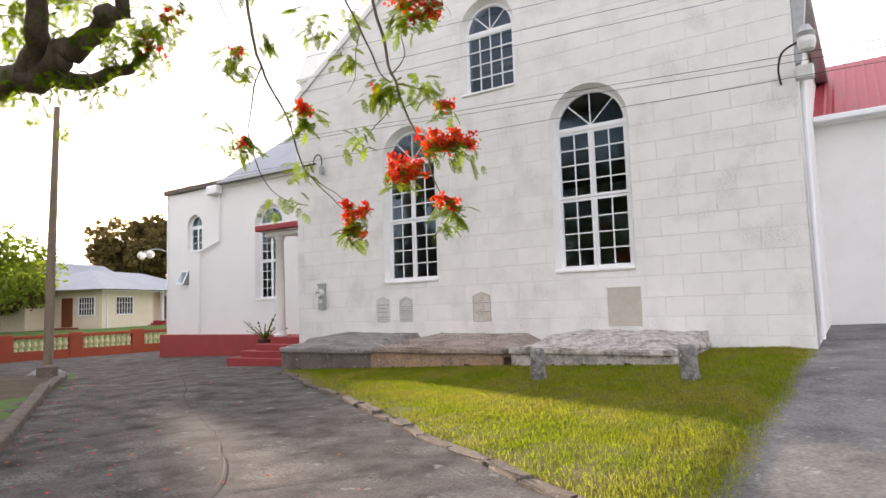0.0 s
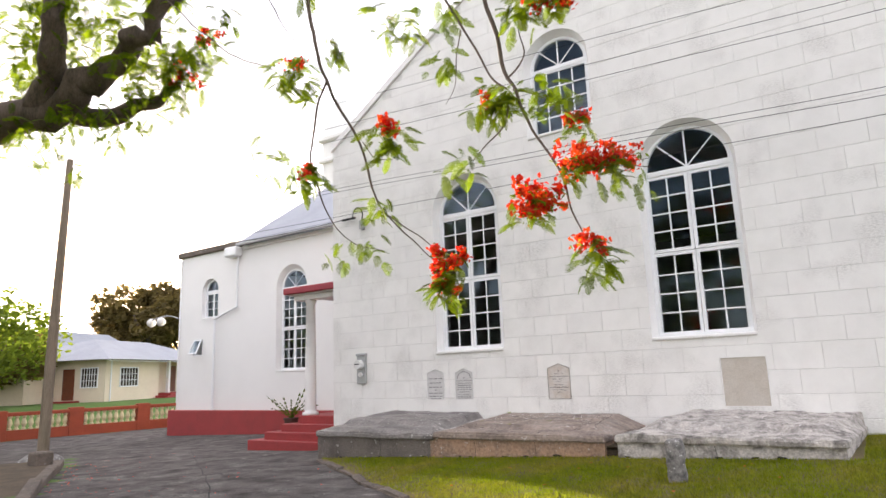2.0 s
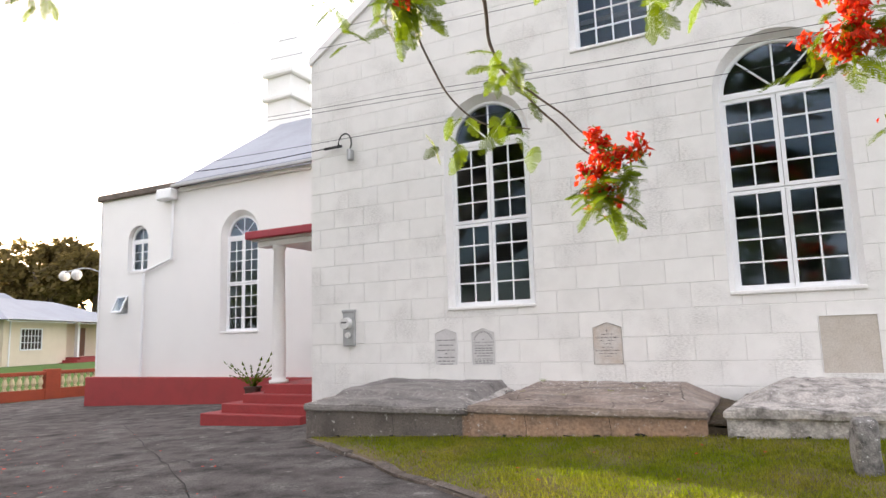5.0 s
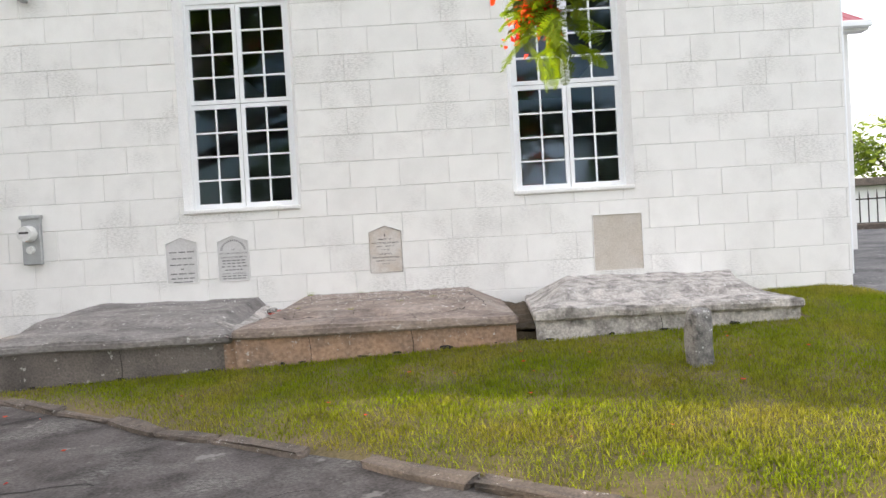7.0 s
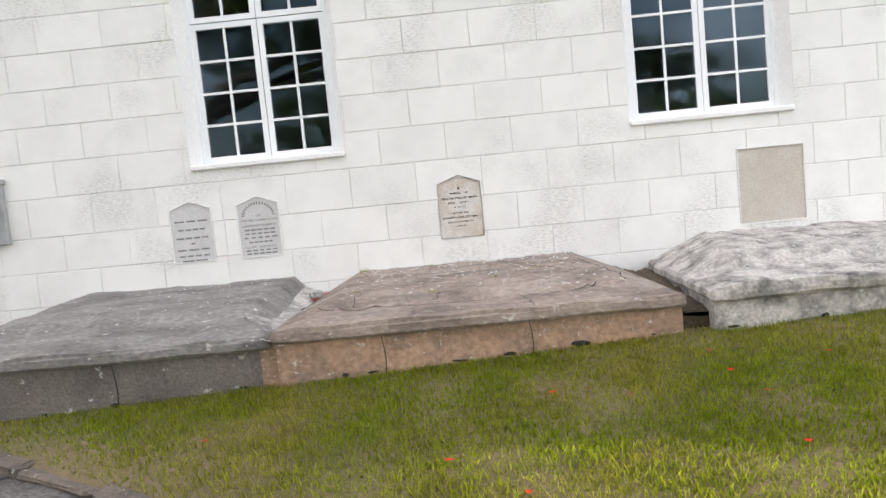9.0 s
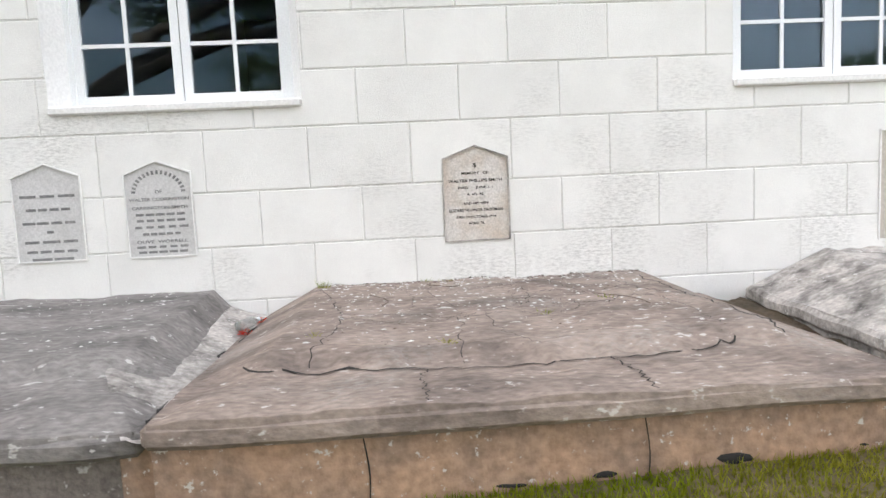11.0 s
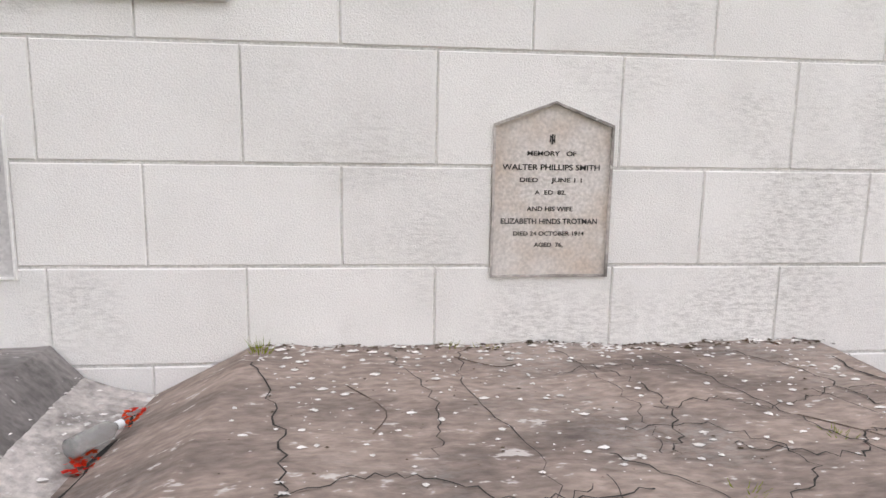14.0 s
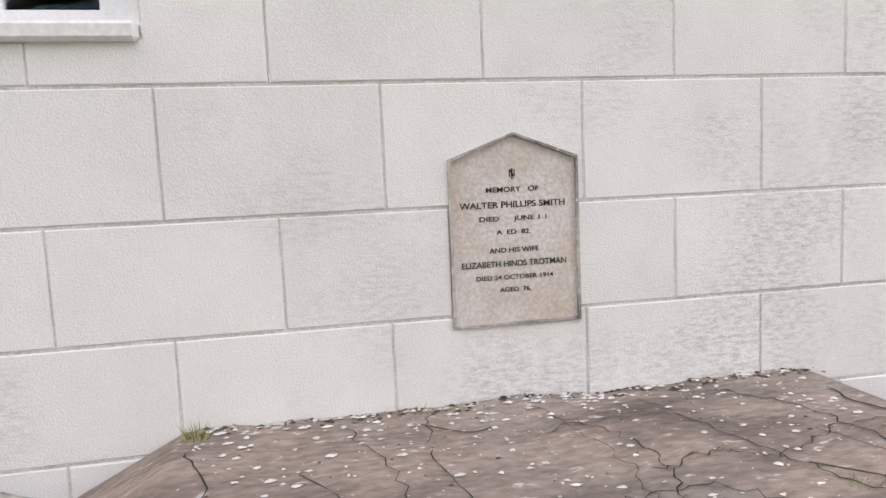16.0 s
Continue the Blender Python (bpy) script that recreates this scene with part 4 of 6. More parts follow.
def build_hook():
    h = thing("cable_bracket", "looped service cable on a small wall bracket", "bracket")
    c = Vector((-12.22, FY - 0.12, 5.85))
    loop = [c + Vector((0.17 * math.cos(a), 0, 0.22 * math.sin(a))) for a in (-0.6 + 0.45 * k for k in range(10))]
    part("loop", tube(bmesh.new(), loop, 0.018, 6), WIRE, h)
    part("insulator", B(c.x + 0.06, c.x + 0.16, FY - 0.16, FY - 0.003, 5.48, 5.72, bevel=0.02), METAL_GREY, h)
    part("stay", tube(bmesh.new(), [(c.x - 0.55, FY - 0.1, 5.82), (c.x - 0.1, FY - 0.1, 5.82)], 0.03, 6), WIRE, h)


build_hook()


def build_wall_lamp(x, z):
    lamp = thing("wall_lamp", "grey outdoor lamp on a curved black arm", "wall lamp")
    arm = smooth_line([(x, FY - 0.02, z - 0.38), (x - 0.02, FY - 0.12, z - 0.1), (x + 0.1, FY - 0.4, z + 0.12), (x + 0.42, FY - 0.62, z + 0.18)], 5)
    part("arm", tube(bmesh.new(), arm, 0.019, 6), IRON, lamp)
    part("head", lathe(bmesh.new(), [(0.05, z + 0.16), (0.13, z + 0.2), (0.16, z + 0.28), (0.11, z + 0.34), (0.07, z + 0.42)], x + 0.5, FY - 0.66, 14), METAL_GREY, lamp)
    part("bulb_cover", lathe(bmesh.new(), [(0.06, z - 0.06), (0.12, z - 0.02), (0.15, z + 0.1), (0.14, z + 0.2)], x + 0.5, FY - 0.66, 14), PLASTIC, lamp)


build_wall_lamp(-0.22, 5.9)


def build_front_gutter():
    g = thing("downpipe", "grey gutter end and downpipe at the church corner", "downpipe")
    part("gutter", B(XR + 0.02, XR + 0.3, FY + 0.1, BY, EAVE - 0.5, EAVE - 0.3, bevel=0.03), METAL_GREY, g)
    part("hopper", prism(bmesh.new(), [(XR + 0.01, 5.9), (XR + 0.1, 5.9), (XR + 0.28, EAVE - 0.45), (XR + 0.01, EAVE - 0.45)], FY + 0.05, FY + 0.3), METAL_GREY, g)
    part("pipe", tube(bmesh.new(), [(XR + 0.08, FY + 0.18, 6.0), (XR + 0.08, FY + 0.18, 0.75)], 0.05, 8), PVC, g)
    part("junction_box", B(XR + 0.0, XR + 0.3, FY - 0.12, FY + 0.1, 5.55, 5.8, bevel=0.02), PLASTIC, g, "pale plastic junction box")


build_front_gutter()


def build_wires():
    ends = [(8.75, 7.85), (8.12, 7.41), (7.75, 7.12), (6.45, 5.85), (6.36, 5.72), (5.72, 5.42)]
    for za, zb in ends:
        w = thing("overhead_cable", "thin dark overhead cable strung past the church", "cable", "cables before the church front")
        slope = (zb - za) / 11.4
        pts = []
        for k in range(25):
            x = -34 + 56 * k / 24
            pts.append((x, FY - 0.75, za + slope * (x + 12) + 0.01 * math.sin(x)))
        part("strand", tube(bmesh.new(), pts, 0.006, 4), WIRE, w)
    w = thing("overhead_cable", "service cable from the pole to the wall bracket", "cable", "cables before the church front")
    pts = [Vector((-21.2, 11.2, 6.4)).lerp(Vector((-12.7, FY - 0.12, 5.82)), k / 16) - Vector((0, 0, 0.5 * math.sin(math.pi * k / 16))) for k in range(17)]
    part("strand", tube(bmesh.new(), pts, 0.011, 4), WIRE, w)


build_wires()


# ---- wall tablets ----
def text_part(words, x, z, size, y, parent, width=None, name="inscription", angle=0.0, ink=None):
    cu = bpy.data.curves.new(name, "FONT")
    cu.body, cu.size, cu.align_x, cu.extrude, cu.offset = words, size, "CENTER", 0.0008, size * 0.012
    tmp = new(name + "_text", cu)
    data = bpy.data.meshes.new_from_object(tmp.evaluated_get(bpy.context.evaluated_depsgraph_get()))
    bpy.data.objects.remove(tmp)
    bpy.data.curves.remove(cu)
    xs = [v.co.x for v in data.vertices]
    squeeze = width / (max(xs) - min(xs)) if width and xs else 1
    mid = (max(xs) + min(xs)) / 2 if xs else 0
    data.transform(Matrix.Translation((x, y, z)) @ Matrix.Rotation(angle, 4, "Y") @ Matrix.Rotation(math.pi / 2, 4, "X") @ Matrix.Diagonal((squeeze, 1, 1, 1)) @ Matrix.Translation((-mid, 0, 0)))
    # every letter is a part of its own
    bm = bmesh.new()
    bm.from_mesh(data)
    bpy.data.meshes.remove(data)
    left = set(bm.verts)
    while left:
        todo, seen = [next(iter(left))], set()
        while todo:
            v = todo.pop()
            if v in seen:
                continue
            seen.add(v)
            todo += [e.other_vert(v) for e in v.link_edges]
        left -= seen
        order = {v: i for i, v in enumerate(seen)}
        soup("letter", [tuple(v.co) for v in order], [[order[v] for v in f.verts] for f in bm.faces if f.verts[0] in order], ink or INK, parent)
    bm.free()


def rule_bar(x, z, w, h, y, parent):
    return part("inscription", B(x - w / 2, x + w / 2, y - 0.001, y + 0.002, z, z + h), INK_PALE, parent)


def build_tablet(i, mat, label):
    t = thing("memorial_tablet", label, "memorial tablet", "tablets set in the church wall")
    x0, x1, z0, z1 = TABLETS[i]
    poly = tablet_outline(i, -0.009)
    part("slab", prism(bmesh.new(), poly, FY + 0.004, FY + 0.06), mat, t)
    part("surround", ring(bmesh.new(), tablet_outline(i, 0.0), poly, FY - 0.012, FY + 0.02), WHITE_TRIM if i != 2 else STONE_PALE, t, "chipped mortar edge")
    return t


PATCH = "bare grey cement panel in the white wall"
t1 = build_tablet(0, MARBLE_WHITE, "pale marble memorial tablet with a pointed top")
t2 = build_tablet(1, MARBLE_WHITE, "grey marble memorial tablet with arched lettering")
t3 = build_tablet(2, MARBLE, "stained marble memorial tablet with black lettering")
t4 = build_tablet(3, CEMENT, PATCH)
YT = FY + 0.0025
for words, z, size, width in (("MEMORY   OF", 1.662, 0.026, 0.20), ("WALTER PHILLIPS SMITH", 1.605, 0.032, 0.40), ("DIED      JUNE 1 1", 1.557, 0.024, 0.255), ("A  ED  82.", 1.507, 0.024, 0.13),
                              ("AND HIS WIFE", 1.440, 0.026, 0.19), ("ELIZABETH HINDS TROTMAN", 1.388, 0.031, 0.40), ("DIED 24 OCTOBER 1914", 1.340, 0.024, 0.295), ("AGED  76,", 1.294, 0.024, 0.12)):
    text_part(words, -6.95, z, size, YT, t3, width)
text_part("N", -6.95, 1.715, 0.042, YT, t3, 0.022)
text_part("I", -6.95, 1.708, 0.056, YT, t3, 0.006)
cx2 = -9.235
for words, z, size, width in (("OF", 1.630, 0.034, 0.05), ("WALTER CODRINGTON", 1.577, 0.032, 0.42), ("CARRINGTON-SMITH", 1.517, 0.032, 0.39)):
    text_part(words, cx2, z, size, YT, t2, width, ink=INK_PALE)
for k in range(17):
    a = math.pi * (k + 0.5) / 17
    bar = part("inscription", B(-0.008, 0.008, -0.001, 0.002, -0.014, 0.014), INK_PALE, t2)
    bar.matrix_basis = Matrix.Translation((cx2 + 0.175 * math.cos(a), YT, 1.630 + 0.15 * math.sin(a))) @ Matrix.Rotation(math.pi / 2 - a, 4, "Y")
for z, w in ((1.470, 0.36), (1.427, 0.36), (1.380, 0.40), (1.330, 0.28)):
    for q in range(5):
        rule_bar(cx2 - w / 2 + w * (q + 0.5) / 5, z, w / 5 * random.uniform(0.6, 0.92), 0.018, YT, t2)
text_part("OLIVE  WORRELL", cx2, 1.273, 0.032, YT, t2, 0.36, ink=INK_PALE)
for z, w in ((1.237, 0.38), (1.200, 0.36)):
    for q in range(5):
        rule_bar(cx2 - w / 2 + w * (q + 0.5) / 5, z, w / 5 * random.uniform(0.6, 0.9), 0.017, YT, t2)
for z, w, n in ((1.635, 0.40, 3), (1.540, 0.32, 4), (1.445, 0.38, 4), (1.380, 0.06, 1), (1.310, 0.40, 3), (1.240, 0.37, 4), (1.185, 0.30, 2)):
    for q in range(n):
        rule_bar(-10.008 - w / 2 + w * (q + 0.5) / n, z, w / n * random.uniform(0.7, 0.93), 0.019, YT, t1)


# ---- two standing stones on the lawn ----
def build_stub(x, y, h, turn, seed):
    s = bmesh.new()
    box(s, -0.115, 0.115, -0.085, 0.085, -0.12, h, bevel=0.03)
    bmesh.ops.subdivide_edges(s, edges=s.edges, cuts=3, use_grid_fill=True)
    for v in s.verts:
        v.co += 0.03 * Vector((noise.noise(v.co * 7 + Vector((seed, 0, 0))), noise.noise(v.co * 7 + Vector((0, seed, 0))), 0.4 * noise.noise(v.co * 5 + Vector((0, 0, seed)))))
        v.co.x *= 1 - 0.12 * max(0, v.co.z)
    for f in s.faces:
        f.smooth = True
    ob = part("grave_stub", s, LICHEN)
    ob.matrix_basis = pose(x, y, grass_z(x, y), 2, -2, turn)
    return tagged(ob, "short lichen-covered stone post standing in the lawn", "stone post", "stone posts on the lawn")


build_stub(-3.75, 9.92, 0.5, 15, 1)
build_stub(-1.36, 9.95, 0.5, -10, 5)


# ---- flame tree over the drive ----
def leaf_mesh(name, seed, length=0.36):
    """A feathery twice-divided leaf along +x, drooping."""
    rng = random.Random(seed)
    verts, faces = [], []
    def z(t):
        return 0.05 * t - 0.16 * t * t
    n = 13
    for i in range(1, n + 1):
        t = i / n
        base = Vector((length * t, 0, length * z(t) / 0.36))
        for s in (-1, 1):
            pl = 0.105 * math.sin(math.pi * (0.12 + 0.8 * t)) * rng.uniform(0.8, 1.1)
            way = Vector((0.55 + rng.uniform(-0.1, 0.1), s, -0.28 + rng.uniform(-0.2, 0.15))).normalized()
            side = way.cross(Vector((0, 0, 1))).normalized()
            m = 5
            for k in range(m):
                p, q = base + way * pl * k / m, base + way * pl * (k + 0.9) / m
                w = 0.032 * (1 - 0.45 * k / m)
                for e in (-1, 1):
                    c = len(verts)
                    verts.extend((tuple(p), tuple(q), tuple((p + q) / 2 + way * 0.006 + side * w * e + Vector((0, 0, rng.uniform(-0.004, 0.004))))))
                    faces.append((c, c + 1, c + 2))
    for i in range(6):
        c = len(verts)
        a, b = i / 6, (i + 1) / 6
        pa, pb = Vector((length * a, 0, length * z(a) / 0.36)), Vector((length * b, 0, length * z(b) / 0.36))
        verts.extend((tuple(pa + Vector((0, 0.002, 0))), tuple(pa - Vector((0, 0.002, 0))), tuple(pb - Vector((0, 0.002, 0))), tuple(pb + Vector((0, 0.002, 0)))))
        faces.append((c, c + 1, c + 2, c + 3))
    data = bpy.data.meshes.new(name)
    data.from_pydata(verts, [], faces)
    data.materials.append(LEAF)
    return data


LEAVES = [leaf_mesh("leaf", k) for k in range(3)]
tree_rng = random.Random(11)
flame_tree = thing("flame_tree", "spreading flame tree with scarlet blossom over the drive", "tree")


def add_leaf(p, yaw, pitch, scale):
    ob = new("leaf", tree_rng.choice(LEAVES))
    ob.parent = flame_tree
    ob.matrix_basis = Matrix.LocRotScale(Vector(p), Euler((tree_rng.uniform(-0.5, 0.5), pitch, yaw)), (scale,) * 3)
    return ob


def leaf_tuft(p, n, spread=0.10, scale=1.0):
    for _ in range(round(n * 3.2)):
        q = Vector(p) + Vector([tree_rng.uniform(-spread, spread) for _ in range(3)])
        add_leaf(q, tree_rng.uniform(0, math.tau), tree_rng.uniform(-0.3, 0.95), scale * tree_rng.uniform(0.38, 0.72))


def blossom(p, size, n, seed, orange=0.25):
    """A head of loose, crinkled petals."""
    rng = random.Random(seed)
    verts, faces = [], []
    green, green_faces = [], []
    flowers = []
    for _ in range(max(4, n // 14)):
        d = Vector((rng.gauss(0, 1), rng.gauss(0, 1), rng.gauss(0, 1))).normalized() * rng.uniform(0.2, 1.6)
        flowers.append((Vector((d.x * size[0], d.y * size[1], d.z * size[2])), rng.uniform(0.025, 0.06)))
    for i in range(round(n * 2.2)):
        f, spread = rng.choice(flowers)
        c = Vector(p) + f + spread * Vector((rng.gauss(0, 0.8), rng.gauss(0, 0.8), rng.gauss(0, 0.7)))
        if i % 5 == 0:
            u = Vector((rng.gauss(0, 1), rng.gauss(0, 1), rng.gauss(0, 1))).normalized() * rng.uniform(0.015, 0.032)
            v = u.orthogonal() * 0.35
            c -= Vector((0, 0, 0.03))
            k = len(green)
            green.extend(tuple(c + o) for o in (-u, v, u, -v))
            green_faces.append((k, k + 1, k + 2, k + 3))
            continue
        u = Vector((rng.gauss(0, 1), rng.gauss(0, 1), rng.gauss(0, 1))).normalized()
        v = u.orthogonal().normalized()
        r = rng.uniform(0.017, 0.036)
        k = len(verts)
        verts.extend(tuple(c + o) for o in (-u * r, v * r * 0.7 + u.cross(v) * r * 0.3, u * r * 1.1, -v * r * 0.7 + u.cross(v) * r * 0.3))
        faces.append((k, k + 1, k + 2, k + 3))
    soup("blossom", verts, faces, PETAL, flame_tree)
    tagged(soup("calyx", green, green_faces, BUSH, flame_tree), kind="stuff")
    stalks = bmesh.new()
    for _ in range(7):
        d = Vector((rng.uniform(-1, 1) * size[0], rng.uniform(-1, 1) * size[1], rng.uniform(-1, 0.6) * size[2]))
        tube(stalks, [Vector(p) - d * 0.3, Vector(p) + d * 0.9], [0.004, 0.002], 3)
    part("stalk", stalks, BUSH, flame_tree)


def bough(pts, r0, r1, name="branch", sides=7, steps=6, rough=0.0):
    line = smooth_line(pts, steps)
    n = len(line) - 1
    for i, p in enumerate(line):
        p += rough * Vector((noise.noise(p * 2.7), noise.noise(p * 2.7 + Vector((5, 0, 0))), noise.noise(p * 2.7 + Vector((0, 5, 0)))))
    bm = tube(bmesh.new(), line, [r0 + (r1 - r0) * i / n for i in range(n + 1)], sides)
    for f in bm.faces:
        f.smooth = True
    return part(name, bm, BARK, flame_tree)


bough([(-16.9, 3.9, -0.3), (-16.8, 4.0, 0.3), (-16.7, 4.1, 1.2), (-16.5, 4.2, 2.4), (-16.1, 4.5, 3.4)], 0.60, 0.42, "trunk", 12, rough=0.1)
bough([(-16.6, 4.2, 2.4), (-16.4, 5.2, 4.9), (-15.2, 6.3, 6.3), (-13.5, 6.95, 6.65), (-12.4, 7.03, 7.02), (-11.4, 7.1, 7.57), (-10.5, 7.35, 8.7)], 0.46, 0.11, "limb", 12, rough=0.25)
bough([(-14.0, 6.86, 6.62), (-13.2, 6.55, 7.3), (-12.9, 6.4, 8.2), (-13.1, 6.4, 9.8)], 0.28, 0.11, "limb", 10, rough=0.16)
bough([(-13.5, 6.95, 6.6), (-12.6, 7.35, 6.38), (-11.8, 7.5, 6.45), (-11.1, 7.67, 6.7)], 0.22, 0.05, "limb", 8, rough=0.12)
bough([(-16.3, 4.3, 2.9), (-14.4, 4.6, 6.0), (-11.0, 5.2, 7.9), (-7.6, 6.3, 8.5), (-5.3, 6.6, 7.8), (-3.3, 6.7, 6.7)], 0.26, 0.05, "limb", 10, rough=0.12)
bough([(-16.6, 4.1, 2.6), (-15.6, 1.4, 4.8), (-13.0, -1.6, 6.6), (-10.0, -3.5, 7.6)], 0.28, 0.06, "limb", 10, rough=0.15)
bough([(-16.6, 4.1, 2.6), (-17.6, 3.2, 4.8), (-19.0, 2.0, 6.4)], 0.26, 0.06, "limb", 10, rough=0.15)
bough([(-16.4, 4.0, 3.2), (-13.0, 1.0, 5.6), (-8.4, -0.9, 6.6), (-5.2, -1.8, 7.2)], 0.22, 0.04, "limb", 9, rough=0.15)
BRANCHES = [
    ([(-7.66, 6.29, 8.35), (-7.52, 6.73, 7.00), (-7.22, 6.73, 5.80), (-7.05, 6.73, 5.27), (-6.78, 6.83, 4.68), (-6.60, 6.94, 4.19), (-6.59, 7.05, 3.84), (-6.45, 7.16, 3.53), (-6.15, 7.27, 3.21), (-5.91, 7.43, 2.89)], 0.028, 0.006),
    ([(-6.45, 7.16, 3.53), (-6.17, 7.21, 3.34), (-5.99, 7.37, 3.15), (-5.78, 7.37, 2.98)], 0.010, 0.005),
    ([(-7.05, 6.73, 5.27), (-7.16, 6.62, 4.70), (-7.08, 6.51, 4.12), (-6.92, 6.51, 3.67), (-6.81, 6.62, 3.34), (-6.59, 6.73, 3.13), (-6.25, 6.73, 3.02)], 0.014, 0.004),
    ([(-10.18, 6.40, 7.62), (-9.35, 6.51, 6.67), (-8.53, 6.62, 5.97), (-7.93, 6.62, 5.62), (-7.58, 6.62, 5.33)], 0.010, 0.004),
    ([(-8.52, 6.40, 8.19), (-8.25, 6.62, 7.16), (-7.82, 6.62, 6.40), (-7.43, 6.62, 5.80)], 0.012, 0.004),
    ([(-5.28, 6.62, 7.75), (-5.11, 6.62, 6.19), (-4.78, 6.62, 5.51), (-4.64, 6.73, 4.70), (-4.52, 6.73, 4.41), (-4.42, 6.73, 4.07), (-4.18, 6.73, 3.54), (-4.07, 6.83, 3.13), (-4.02, 6.94, 2.88)], 0.030, 0.006),
    ([(-5.93, 6.62, 7.97), (-5.55, 6.73, 6.39), (-5.40, 6.73, 5.96), (-5.10, 6.73, 5.29), (-4.82, 6.73, 4.73), (-4.63, 6.73, 4.49)], 0.020, 0.010),
    ([(-4.60, 6.73, 4.43), (-4.70, 6.73, 4.11), (-4.87, 6.73, 3.94), (-5.07, 6.73, 3.81)], 0.011, 0.004),
    ([(-4.63, 6.73, 4.60), (-4.45, 6.83, 4.84), (-4.49, 6.83, 5.19), (-4.35, 6.83, 5.51)], 0.011, 0.004),
    ([(-4.56, 6.73, 4.45), (-4.39, 6.94, 4.41), (-4.20, 7.05, 4.24)], 0.009, 0.004),
    ([(-5.14, 6.73, 5.30), (-5.23, 6.73, 4.82), (-5.37, 6.73, 4.50)], 0.008, 0.003),
    ([(-6.52, 6.73, 4.33), (-6.27, 6.62, 4.08), (-5.93, 6.51, 3.93)], 0.007, 0.003),
    ([(-4.18, 6.73, 3.54), (-3.92, 6.62, 3.41), (-3.56, 6.62, 3.40), (-3.28, 6.62, 3.37)], 0.009, 0.003),
    ([(-3.34, 6.73, 6.67), (-3.66, 6.73, 6.03), (-4.04, 6.73, 5.43)], 0.014, 0.005)]
for pts, r0, r1 in BRANCHES:
    bough(pts, r0, r1, "branch", 6, rough=0.05)
for k, (p, size, n) in enumerate([
        ((-3.90, 6.62, 3.54), (0.17, 0.15, 0.10), 240), ((-3.60, 6.62, 3.50), (0.19, 0.15, 0.085), 220), ((-4.35, 6.56, 3.24), (0.21, 0.18, 0.13), 330),
        ((-5.82, 7.41, 2.97), (0.2, 0.18, 0.13), 240), ((-5.86, 7.43, 2.70), (0.17, 0.16, 0.12), 150), ((-3.90, 6.94, 2.81), (0.14, 0.12, 0.10), 90),
        ((-5.92, 6.46, 4.29), (0.14, 0.12, 0.15), 110), ((-6.95, 6.29, 3.97), (0.17, 0.14, 0.12), 80), ((-4.12, 7.16, 4.18), (0.13, 0.12, 0.11), 110),
        ((-4.36, 6.73, 5.51), (0.24, 0.2, 0.2), 190), ((-4.04, 6.73, 5.32), (0.18, 0.15, 0.16), 130), ((-5.23, 6.62, 6.08), (0.3, 0.25, 0.14), 200), ((-4.63, 6.62, 6.13), (0.3, 0.25, 0.14), 200),
        ((-10.76, 7.51, 6.70), (0.26, 0.2, 0.13), 130), ((-10.20, 7.35, 7.10), (0.18, 0.16, 0.12), 90), ((-12.06, 7.68, 9.22), (0.25, 0.2, 0.14), 120), ((-4.85, 6.73, 4.41), (0.08, 0.08, 0.06), 25),
        ((-7.39, 6.62, 5.54), (0.12, 0.1, 0.08), 40)]):
    blossom(p, size, n, k)
    leaf_tuft(Vector(p) - Vector((0, 0, 0.06)), 5, 0.14)
for p, n in [((-5.23, 6.73, 3.82), 5), ((-4.63, 6.73, 4.36), 9), ((-5.40, 6.73, 5.00), 5), ((-6.06, 6.62, 5.69), 5), ((-5.83, 6.62, 5.49), 3), ((-8.87, 6.62, 6.64), 4), ((-7.63, 6.62, 5.39), 8),
             ((-7.35, 6.62, 5.22), 6), ((-6.46, 6.94, 3.58), 6), ((-6.84, 6.62, 3.07), 3), ((-6.32, 6.73, 3.03), 3), ((-7.79, 6.40, 4.43), 3), ((-7.00, 6.29, 3.89), 7), ((-4.44, 6.73, 5.27), 9), ((-3.96, 6.73, 5.42), 7),
             ((-4.74, 6.73, 5.99), 8), ((-3.83, 6.73, 5.79), 5), ((-4.97, 6.73, 5.98), 6), ((-4.19, 6.94, 4.39), 5), ((-3.48, 6.62, 3.33), 4), ((-3.96, 6.94, 2.63), 9), ((-5.82, 7.37, 2.62), 10), ((-5.98, 6.51, 4.14), 7),
             ((-6.81, 6.62, 5.49), 4), ((-7.66, 6.40, 3.92), 2), ((-13.58, 7.32, 5.45), 4), ((-4.32, 6.94, 4.32), 4), ((-5.26, 6.73, 5.55), 4), ((-5.74, 6.73, 5.44), 4), ((-4.85, 6.73, 4.43), 6), ((-4.42, 6.56, 3.09), 3), ((-10.52, 7.35, 6.95), 12),
             ((-11.09, 7.35, 6.62), 12), ((-12.06, 7.18, 7.43), 10), ((-12.88, 6.70, 6.38), 6), ((-13.04, 6.54, 8.40), 12), ((-10.93, 7.35, 8.08), 8), ((-14.34, 6.70, 8.08), 8), ((-14.66, 6.86, 9.05), 8), ((-7.44, 6.73, 6.67), 5), ((-5.17, 6.62, 6.78), 6), ((-3.01, 6.73, 6.35), 6)]:
    leaf_tuft(p, n, 0.16)


